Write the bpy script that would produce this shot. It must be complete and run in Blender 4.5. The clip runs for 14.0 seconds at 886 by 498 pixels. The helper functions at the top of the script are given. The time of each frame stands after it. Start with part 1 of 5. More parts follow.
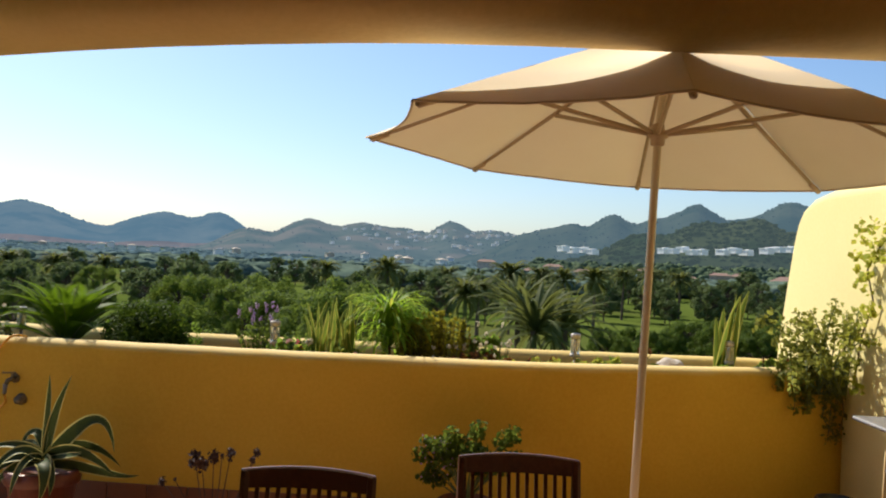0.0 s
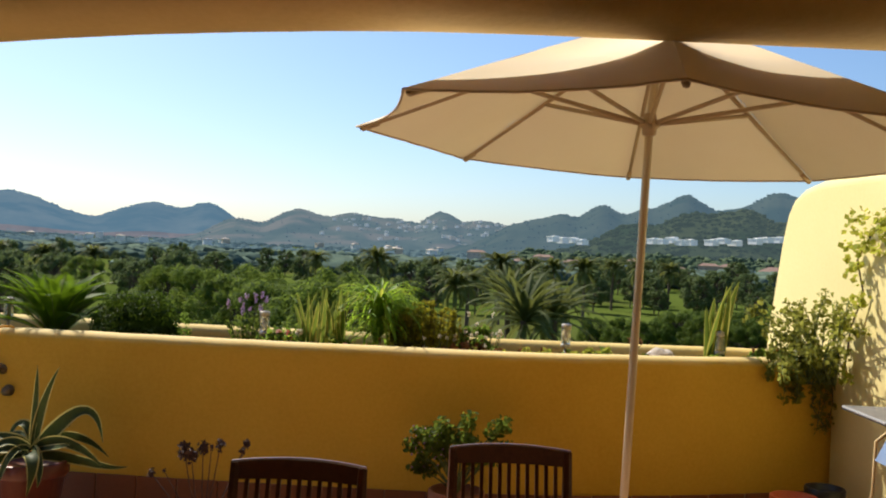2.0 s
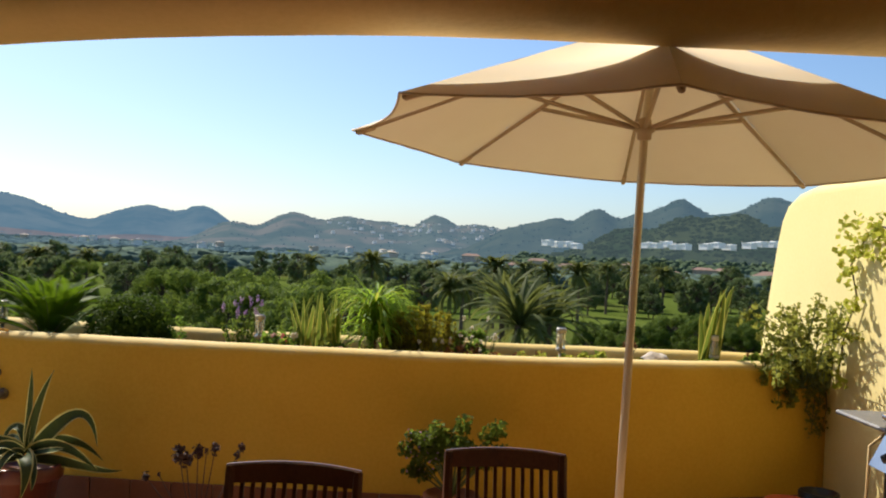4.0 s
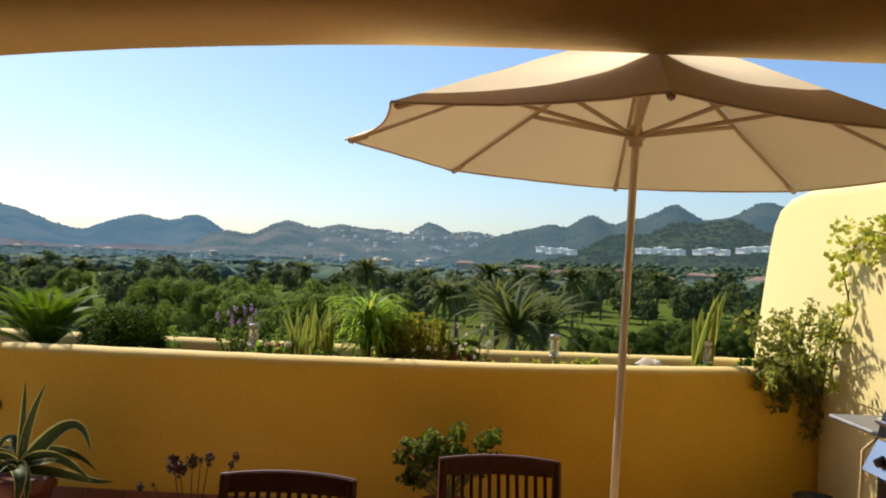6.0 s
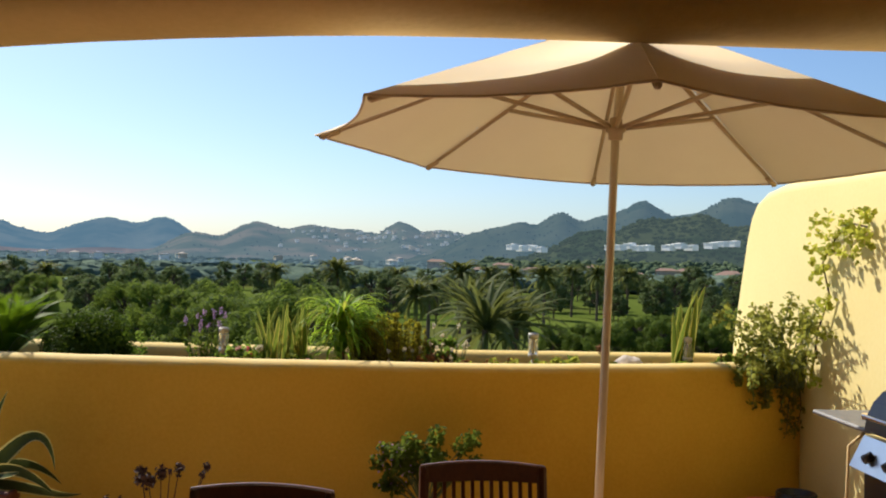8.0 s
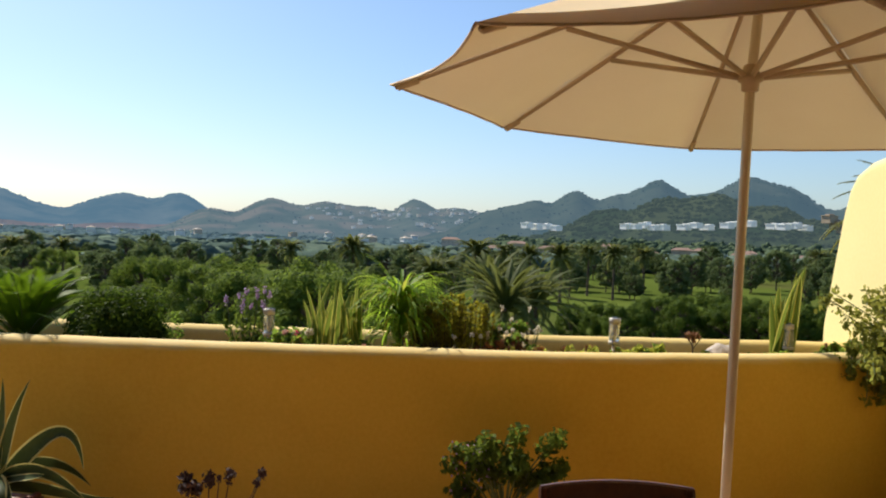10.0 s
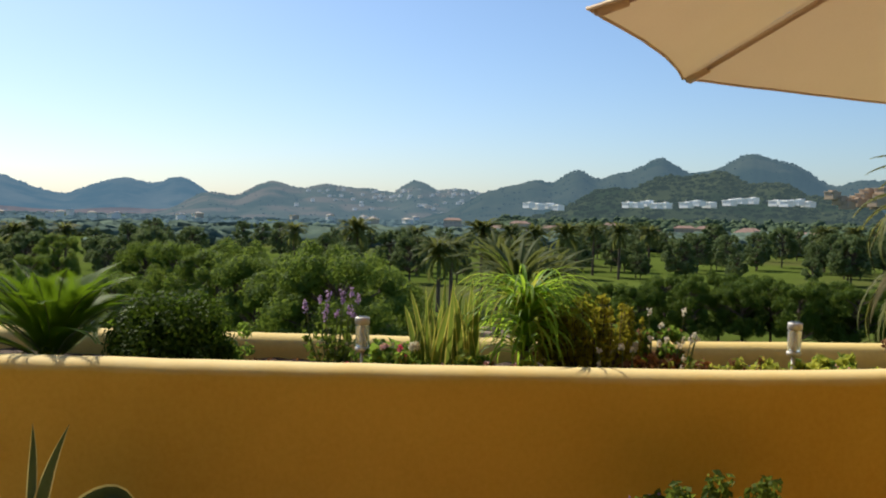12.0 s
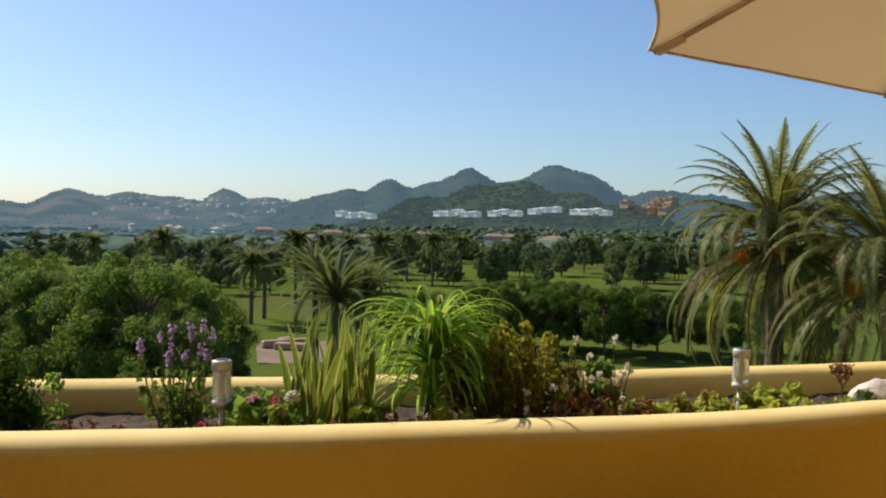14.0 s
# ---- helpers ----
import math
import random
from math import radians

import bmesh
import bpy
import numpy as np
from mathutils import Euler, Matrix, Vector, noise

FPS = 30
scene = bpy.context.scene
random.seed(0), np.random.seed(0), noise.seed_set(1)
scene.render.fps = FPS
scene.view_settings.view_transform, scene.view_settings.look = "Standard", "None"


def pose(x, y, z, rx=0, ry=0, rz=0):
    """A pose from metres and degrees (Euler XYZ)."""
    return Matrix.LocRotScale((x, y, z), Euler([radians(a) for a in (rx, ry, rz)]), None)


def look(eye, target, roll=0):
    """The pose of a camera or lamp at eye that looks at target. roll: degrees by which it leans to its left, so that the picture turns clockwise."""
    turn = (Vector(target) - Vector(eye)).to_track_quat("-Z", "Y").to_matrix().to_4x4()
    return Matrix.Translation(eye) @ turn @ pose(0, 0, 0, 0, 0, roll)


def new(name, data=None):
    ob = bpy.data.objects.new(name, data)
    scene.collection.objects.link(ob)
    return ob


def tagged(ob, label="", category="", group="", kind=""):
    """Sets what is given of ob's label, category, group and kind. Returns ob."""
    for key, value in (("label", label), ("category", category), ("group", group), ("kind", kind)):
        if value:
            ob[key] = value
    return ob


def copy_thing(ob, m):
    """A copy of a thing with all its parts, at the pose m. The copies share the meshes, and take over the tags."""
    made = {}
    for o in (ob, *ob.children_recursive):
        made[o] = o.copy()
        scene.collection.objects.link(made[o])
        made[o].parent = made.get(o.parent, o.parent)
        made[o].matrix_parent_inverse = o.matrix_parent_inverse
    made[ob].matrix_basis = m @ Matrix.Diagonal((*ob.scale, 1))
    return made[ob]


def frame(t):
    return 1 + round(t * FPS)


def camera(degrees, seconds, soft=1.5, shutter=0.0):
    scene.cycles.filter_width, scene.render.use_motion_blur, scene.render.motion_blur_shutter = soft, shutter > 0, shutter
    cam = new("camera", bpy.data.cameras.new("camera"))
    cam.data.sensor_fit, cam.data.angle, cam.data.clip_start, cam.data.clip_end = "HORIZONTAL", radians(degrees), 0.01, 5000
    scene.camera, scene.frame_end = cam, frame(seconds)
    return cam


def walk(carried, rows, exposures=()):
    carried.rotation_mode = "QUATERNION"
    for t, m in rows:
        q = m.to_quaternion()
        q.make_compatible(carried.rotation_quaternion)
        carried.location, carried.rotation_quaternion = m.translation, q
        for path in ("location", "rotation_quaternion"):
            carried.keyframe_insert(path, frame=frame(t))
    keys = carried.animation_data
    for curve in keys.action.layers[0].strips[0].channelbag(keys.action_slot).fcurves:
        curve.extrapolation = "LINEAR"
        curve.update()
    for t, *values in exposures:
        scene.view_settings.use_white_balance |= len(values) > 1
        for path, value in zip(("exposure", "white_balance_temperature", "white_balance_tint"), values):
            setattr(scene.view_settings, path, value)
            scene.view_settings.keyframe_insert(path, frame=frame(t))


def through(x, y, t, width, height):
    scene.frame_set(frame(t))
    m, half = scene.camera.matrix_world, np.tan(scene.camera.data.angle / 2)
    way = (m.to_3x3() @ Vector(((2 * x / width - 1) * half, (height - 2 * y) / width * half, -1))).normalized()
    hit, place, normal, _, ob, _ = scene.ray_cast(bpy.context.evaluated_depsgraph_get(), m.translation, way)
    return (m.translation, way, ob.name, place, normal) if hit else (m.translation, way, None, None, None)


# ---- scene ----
cam = camera(51.8, 14.0, soft=2.0)
PATH = [
    (0, (-0.013, -0.547, 1.627), (-0.031, 1.453, 1.64), 2.6),
    (0.5, (-0.011, -0.54, 1.627), (-0.014, 1.46, 1.636), 2.4),
    (1, (-0.015, -0.545, 1.626), (-0.015, 1.455, 1.628), 2.6),
    (1.5, (-0.018, -0.542, 1.624), (-0.02, 1.458, 1.625), 2.5),
    (2, (-0.017, -0.526, 1.625), (-0.012, 1.474, 1.618), 2.6),
    (2.5, (-0.014, -0.526, 1.624), (-0.015, 1.474, 1.616), 2.7),
    (3, (-0.017, -0.531, 1.625), (-0.01, 1.469, 1.622), 2.7),
    (5.5, (-0.022, -0.533, 1.627), (0.001, 1.467, 1.633), 2.6),
    (6, (-0.015, -0.542, 1.629), (0.013, 1.458, 1.647), 2.3),
    (6.5, (-0.014, -0.544, 1.628), (0.016, 1.455, 1.645), 2.1),
    (7, (-0.022, -0.546, 1.628), (0.026, 1.453, 1.647), 2.3),
    (9.5, (-0.172, 0.048, 1.617), (-0.03, 2.043, 1.61), 0.2),
    (10, (-0.334, 0.252, 1.597), (-0.271, 2.251, 1.565), 1.9),
    (10.2, (-0.391, 0.411, 1.596), (-0.459, 2.41, 1.579), 2.3),
    (10.5, (-0.486, 0.598, 1.607), (-0.781, 2.576, 1.554), 4.1),
    (10.8, (-0.628, 0.683, 1.595), (-1.021, 2.644, 1.554), 1.9),
    (11, (-0.725, 0.86, 1.619), (-1.032, 2.836, 1.583), 1.3),
    (11.2, (-0.788, 0.902, 1.604), (-0.853, 2.899, 1.514), 1.1),
    (11.5, (-0.84, 1.082, 1.592), (-0.719, 3.074, 1.465), 0.6),
    (12, (-0.905, 1.354, 1.606), (-0.844, 3.352, 1.532), 1.2),
    (12.5, (-1.06, 1.625, 1.618), (-0.816, 3.61, 1.647), -1.8),
    (12.8, (-1.12, 1.723, 1.612), (-0.738, 3.687, 1.626), -0.9),
    (13, (-1.113, 1.848, 1.604), (-0.687, 3.8, 1.618), -1.65),
    (13.5, (-1.099, 2.007, 1.605), (-0.738, 3.974, 1.569), 0.6),
    (14, (-1.125, 2.275, 1.601), (-0.66, 4.219, 1.554), 1.0),
]
walk(cam, [(t, look(eye, aim, lean)) for t, eye, aim, lean in PATH], exposures=[(0.0, 0.40, 6380, 10), (7.0, 0.40, 6380, 10), (9.5, 0.36, 6370, 10), (11.0, 0.32, 6370, 10), (11.5, 0.18, 6390, 9.5), (12.0, 0.26, 6390, 9.5), (14.0, 0.24, 6390, 9.5)])

# ---- light: morning sun ahead and to the side, hazy sky ----
SUN_AZ, SUN_EL = -38.0, 43.0
world = bpy.data.worlds.new("sky")
scene.world = world
world.use_nodes = True
wn = world.node_tree.nodes
sky = wn.new("ShaderNodeTexSky")
sky.sky_type = "NISHITA"
sky.sun_disc = False
sky.sun_elevation, sky.sun_rotation = radians(SUN_EL), radians(SUN_AZ)
sky.air_density, sky.dust_density, sky.ozone_density = 1.0, 0.85, 6.0
world.node_tree.links.new(sky.outputs[0], wn["Background"].inputs[0])
wn["Background"].inputs[1].default_value = 0.106
sun = new("sun", bpy.data.lights.new("sun", "SUN"))
sun.data.energy, sun.data.angle, sun.data.color = 5.0, radians(0.6), (1.0, 0.90, 0.74)
toward = Vector((math.sin(radians(SUN_AZ)) * math.cos(radians(SUN_EL)), math.cos(radians(SUN_AZ)) * math.cos(radians(SUN_EL)), math.sin(radians(SUN_EL))))
sun.matrix_world = look((0, 0, 30), Vector((0, 0, 30)) - toward)


# ---- materials ----
def grain(name, dark, light, scale=6.0, fine=60.0, rough=0.7, metal=0.0, bump=0.15, glow=None, see_through=0.0, through_tint=None, shine=0.5, island=0.0, spots=None, coords="Object"):
    """A surface with broad stains and fine grain between two colours, and a relief."""
    m = bpy.data.materials.new(name)
    m.use_nodes = True
    n, l = m.node_tree.nodes, m.node_tree.links
    b = n["Principled BSDF"]
    out = n["Material Output"]
    tc = n.new("ShaderNodeTexCoord")
    big, small = n.new("ShaderNodeTexNoise"), n.new("ShaderNodeTexNoise")
    big.inputs["Scale"].default_value, small.inputs["Scale"].default_value = scale, fine
    big.inputs["Detail"].default_value, small.inputs["Detail"].default_value = 5, 3
    for tex in (big, small):
        l.new(tc.outputs[coords], tex.inputs["Vector"])
    add = n.new("ShaderNodeMath")
    add.operation = "MULTIPLY_ADD"
    l.new(small.outputs[0], add.inputs[0])
    add.inputs[1].default_value = 0.45
    l.new(big.outputs[0], add.inputs[2])
    value = add.outputs[0]
    if island:
        geo, info, more, blend = n.new("ShaderNodeNewGeometry"), n.new("ShaderNodeObjectInfo"), n.new("ShaderNodeMath"), n.new("ShaderNodeMath")
        more.operation = "ADD"
        l.new(geo.outputs["Random Per Island"], more.inputs[0])
        l.new(info.outputs["Random"], more.inputs[1])
        blend.operation = "MULTIPLY_ADD"
        l.new(more.outputs[0], blend.inputs[0])
        blend.inputs[1].default_value = island
        l.new(value, blend.inputs[2])
        value = blend.outputs[0]
    ramp = n.new("ShaderNodeMapRange")
    ramp.inputs["From Min"].default_value, ramp.inputs["From Max"].default_value = 0.45 + island * 0.4, 1.0 + island * 1.5
    l.new(value, ramp.inputs["Value"])
    mix = n.new("ShaderNodeMix")
    mix.data_type = "RGBA"
    mix.inputs["A"].default_value, mix.inputs["B"].default_value = (*dark, 1), (*light, 1)
    l.new(ramp.outputs[0], mix.inputs["Factor"])
    colour = mix.outputs["Result"]
    if spots:
        tint, size, low, high = spots
        vor, cut, mix2 = n.new("ShaderNodeTexNoise"), n.new("ShaderNodeMapRange"), n.new("ShaderNodeMix")
        vor.inputs["Scale"].default_value, vor.inputs["Detail"].default_value = size, 4
        l.new(tc.outputs[coords], vor.inputs["Vector"])
        cut.inputs["From Min"].default_value, cut.inputs["From Max"].default_value = low, high
        l.new(vor.outputs[0], cut.inputs["Value"])
        mix2.data_type = "RGBA"
        l.new(cut.outputs[0], mix2.inputs["Factor"])
        l.new(colour, mix2.inputs["A"])
        mix2.inputs["B"].default_value = (*tint, 1)
        colour = mix2.outputs["Result"]
    l.new(colour, b.inputs["Base Color"])
    b.inputs["Specular IOR Level"].default_value = shine
    b.inputs["Roughness"].default_value, b.inputs["Metallic"].default_value = rough, metal
    if bump:
        bp = n.new("ShaderNodeBump")
        bp.inputs["Strength"].default_value, bp.inputs["Distance"].default_value = bump, 0.02
        l.new(value, bp.inputs["Height"])
        l.new(bp.outputs[0], b.inputs["Normal"])
    if see_through:
        tr, ms = n.new("ShaderNodeBsdfTranslucent"), n.new("ShaderNodeMixShader")
        if through_tint:
            tr.inputs[0].default_value = (*through_tint, 1)
        else:
            l.new(colour, tr.inputs[0])
        ms.inputs[0].default_value = see_through
        l.new(b.outputs[0], ms.inputs[1])
        l.new(tr.outputs[0], ms.inputs[2])
        l.new(ms.outputs[0], out.inputs[0])
    # glow: emission that paints haze and sunlight onto distant surfaces
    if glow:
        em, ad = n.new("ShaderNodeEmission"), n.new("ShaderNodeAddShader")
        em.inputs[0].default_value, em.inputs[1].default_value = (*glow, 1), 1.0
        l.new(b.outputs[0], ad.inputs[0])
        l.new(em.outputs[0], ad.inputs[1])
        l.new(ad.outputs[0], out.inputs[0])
    return m


PLASTER = grain("ochre_plaster", (0.565, 0.328, 0.022), (0.695, 0.432, 0.046), 1.3, 45, 0.85, bump=0.08, coords="Object")
PALE = grain("pale_plaster", (0.75, 0.63, 0.27), (0.82, 0.71, 0.34), 1.1, 40, 0.85, bump=0.07)
SOFFIT = grain("cream_ceiling_plaster", (0.58, 0.40, 0.165), (0.68, 0.49, 0.22), 1.0, 30, 0.75, bump=0.2)
COLUMN = grain("cream_column_plaster", (0.60, 0.45, 0.22), (0.70, 0.54, 0.29), 1.2, 40, 0.85, bump=0.2)
FLOORTILE = grain("sandy_floor_tile", (0.44, 0.28, 0.165), (0.56, 0.38, 0.24), 3, 60, 0.6, bump=0.1)
TERRACOTTA = grain("terracotta", (0.24, 0.085, 0.04), (0.38, 0.16, 0.08), 5, 70, 0.75, bump=0.2, island=0.2)
OXBLOOD = grain("dark_red_glazed_clay", (0.10, 0.022, 0.010), (0.18, 0.045, 0.020), 5, 70, 0.4, bump=0.08)
SKIRT = grain("dark_terracotta_tile", (0.17, 0.05, 0.016), (0.26, 0.088, 0.03), 5, 60, 0.5, bump=0.1, island=0.25)
GROUT = grain("grout", (0.3, 0.25, 0.18), (0.38, 0.32, 0.24), 8, 60, 0.9)
SOIL = grain("bark_mulch", (0.030, 0.015, 0.008), (0.085, 0.044, 0.022), 14, 90, 0.95, bump=0.8)
CLOTH = grain("beige_canvas", (0.82, 0.74, 0.56), (0.88, 0.81, 0.64), 2.0, 140, 0.9, bump=0.08, see_through=0.10, through_tint=(0.71, 0.54, 0.32))
HEM = grain("canvas_hem", (0.55, 0.42, 0.28), (0.62, 0.48, 0.33), 4.0, 140, 0.9, bump=0.1)
RIB = grain("beige_painted_metal", (0.42, 0.30, 0.19), (0.50, 0.37, 0.24), 4.0, 80, 0.5, bump=0.03)
POLE = grain("cream_painted_metal", (0.56, 0.46, 0.33), (0.64, 0.54, 0.40), 3.0, 90, 0.38, metal=0.15, bump=0.02)
TEAK = grain("dark_stained_teak", (0.045, 0.015, 0.007), (0.115, 0.042, 0.017), 7, 90, 0.42, bump=0.12)
STEEL = grain("brushed_steel", (0.55, 0.54, 0.52), (0.68, 0.67, 0.65), 5, 160, 0.28, metal=1.0, bump=0.03)
SATIN = grain("satin_grey_metal", (0.40, 0.37, 0.33), (0.54, 0.51, 0.46), 8, 120, 0.55, metal=0.4, bump=0.04)
CHROME = grain("tarnished_chrome", (0.13, 0.10, 0.065), (0.25, 0.20, 0.13), 9, 120, 0.5, metal=1.0, bump=0.05)
BLACK = grain("black_enamel", (0.012, 0.012, 0.014), (0.03, 0.03, 0.034), 8, 100, 0.35, bump=0.03)
GREY = grain("grey_plastic", (0.12, 0.12, 0.13), (0.19, 0.19, 0.20), 6, 90, 0.5)
WHITE = grain("white_paint", (0.72, 0.71, 0.68), (0.82, 0.81, 0.78), 4, 80, 0.5, bump=0.04)
HOSE = grain("yellow_hose", (0.72, 0.33, 0.03), (0.85, 0.46, 0.06), 10, 90, 0.45)
RED = grain("orange_red_plastic", (0.55, 0.10, 0.03), (0.70, 0.16, 0.05), 6, 90, 0.5)
TEAL = grain("teal_glaze", (0.05, 0.26, 0.26), (0.09, 0.36, 0.34), 6, 80, 0.3)
DARKWOOD = grain("dark_brown_panel", (0.022, 0.012, 0.007), (0.05, 0.028, 0.016), 6, 80, 0.55, bump=0.1)
STONE = grain("pale_rock", (0.44, 0.38, 0.32), (0.66, 0.60, 0.53), 6, 50, 0.9, bump=0.5)
BARK = grain("bark", (0.06, 0.042, 0.028), (0.15, 0.11, 0.075), 4, 30, 0.9, bump=0.7)
PALMBARK = grain("palm_bark", (0.075, 0.05, 0.032), (0.17, 0.12, 0.08), 3, 20, 0.9, bump=0.8)
STEM = grain("green_stem", (0.07, 0.10, 0.03), (0.14, 0.18, 0.06), 10, 80, 0.6)
DRY = grain("dried_flower", (0.035, 0.018, 0.018), (0.10, 0.055, 0.045), 20, 120, 0.9, island=0.2)


# Lit copy of the ochre plaster: sunshine on the outer wall is in its colour.
RIM = grain("sunlit_tone_plaster", (0.62, 0.44, 0.13), (0.74, 0.56, 0.20), 1.3, 45, 0.85, bump=0.08)


def leaf(name, dark, light, through=None, amount=0.45, rough=0.6, shine=0.06):
    return grain(name, dark, light, 5, 60, rough, bump=0.05, shine=shine, see_through=amount, through_tint=through, island=0.35)


BOX_LEAF = leaf("box_leaf", (0.019, 0.042, 0.006), (0.058, 0.100, 0.014), (0.13, 0.21, 0.02), 0.3)
CYCAD_LEAF = leaf("cycad_leaf", (0.036, 0.085, 0.006), (0.105, 0.19, 0.014), (0.17, 0.28, 0.012), 0.38, 0.55, 0.12)
SNAKE_LEAF = leaf("snake_plant_leaf", (0.055, 0.10, 0.02), (0.14, 0.19, 0.04), (0.26, 0.34, 0.05), 0.3)
SNAKE_EDGE = leaf("snake_plant_edge", (0.42, 0.40, 0.08), (0.58, 0.55, 0.14), None, 0.35)
PONY_LEAF = leaf("ponytail_leaf", (0.06, 0.155, 0.012), (0.20, 0.35, 0.035), (0.40, 0.57, 0.045), 0.5, 0.5, 0.2)
AGAVE_LEAF = leaf("agave_leaf", (0.030, 0.048, 0.015), (0.072, 0.098, 0.032), None, 0.12, 0.55, 0.12)
AGAVE_EDGE = leaf("agave_margin", (0.40, 0.36, 0.11), (0.56, 0.50, 0.19), None, 0.2, 0.55, 0.12)
HEATH_LEAF = leaf("heath_needle", (0.105, 0.105, 0.012), (0.26, 0.235, 0.03), (0.46, 0.42, 0.04), 0.45)
BUSH_LEAF = leaf("shrub_leaf", (0.042, 0.088, 0.016), (0.125, 0.205, 0.040), (0.25, 0.37, 0.05), 0.45)
SHRUB_LEAF = leaf("dark_shrub_leaf", (0.040, 0.070, 0.013), (0.112, 0.160, 0.033), (0.21, 0.28, 0.04), 0.4)
LIME_LEAF = leaf("yellow_green_leaf", (0.18, 0.24, 0.03), (0.40, 0.44, 0.08), (0.55, 0.55, 0.08), 0.45)
VINE_LEAF = leaf("vine_leaf", (0.080, 0.105, 0.022), (0.215, 0.235, 0.058), (0.36, 0.37, 0.07), 0.5)
SILVER_LEAF = leaf("silver_leaf", (0.22, 0.24, 0.16), (0.42, 0.44, 0.33), None, 0.3)
PINE_LEAF = leaf("pine_needles", (0.062, 0.106, 0.022), (0.138, 0.196, 0.042), (0.23, 0.31, 0.045), 0.42)
DARKPINE_LEAF = leaf("dark_pine_needles", (0.044, 0.082, 0.013), (0.108, 0.160, 0.024), (0.15, 0.21, 0.03), 0.36)
PALM_LEAF = leaf("palm_frond", (0.10, 0.118, 0.034), (0.235, 0.235, 0.075), (0.36, 0.35, 0.08), 0.38, 0.5, 0.18)
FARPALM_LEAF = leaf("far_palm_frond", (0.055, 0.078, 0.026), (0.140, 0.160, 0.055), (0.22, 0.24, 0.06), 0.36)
PALM_DRY = leaf("dry_palm_frond", (0.09, 0.075, 0.03), (0.18, 0.145, 0.06), None, 0.25)
DATE_MAT = leaf("date_cluster", (0.42, 0.13, 0.015), (0.66, 0.25, 0.03), None, 0.15)
PURPLE = leaf("violet_petal", (0.36, 0.22, 0.41), (0.57, 0.42, 0.58), None, 0.4)
PINK = leaf("pink_petal", (0.55, 0.05, 0.14), (0.80, 0.20, 0.30), None, 0.4)
PALEPINK = leaf("pale_pink_petal", (0.70, 0.36, 0.32), (0.85, 0.58, 0.52), None, 0.4)
CREAM = leaf("cream_petal", (0.62, 0.55, 0.40), (0.80, 0.75, 0.62), None, 0.4)
RUST = leaf("rusty_leaf", (0.16, 0.07, 0.03), (0.32, 0.16, 0.07), None, 0.3)
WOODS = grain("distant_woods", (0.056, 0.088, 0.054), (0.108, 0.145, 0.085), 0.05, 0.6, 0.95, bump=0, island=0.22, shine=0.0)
# Haze over the plain is mixed into this paler, bluer green.
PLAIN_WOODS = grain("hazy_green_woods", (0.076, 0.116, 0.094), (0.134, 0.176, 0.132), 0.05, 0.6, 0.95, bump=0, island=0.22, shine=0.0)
# Thicker haze further out: a bluish base colour plus a faint emission.
FAR_WOODS = grain("haze_tinted_woods", (0.050, 0.085, 0.085), (0.105, 0.145, 0.140), 0.03, 0.4, 0.95, bump=0, island=0.20, shine=0.0, glow=(0.034, 0.054, 0.066))
# Paler leaf for far trees, with some haze in its colour.
FARTREE_LEAF = leaf("hazed_tree_leaf", (0.076, 0.114, 0.046), (0.142, 0.182, 0.072), (0.20, 0.26, 0.09), 0.36)

GLASS = bpy.data.materials.new("clear_lamp_glass")
GLASS.use_nodes = True
GLASS.node_tree.nodes["Principled BSDF"].inputs["Transmission Weight"].default_value = 0.75
GLASS.node_tree.nodes["Principled BSDF"].inputs["Roughness"].default_value = 0.18
GLASS.node_tree.nodes["Principled BSDF"].inputs["Base Color"].default_value = (0.9, 0.9, 0.84, 1)


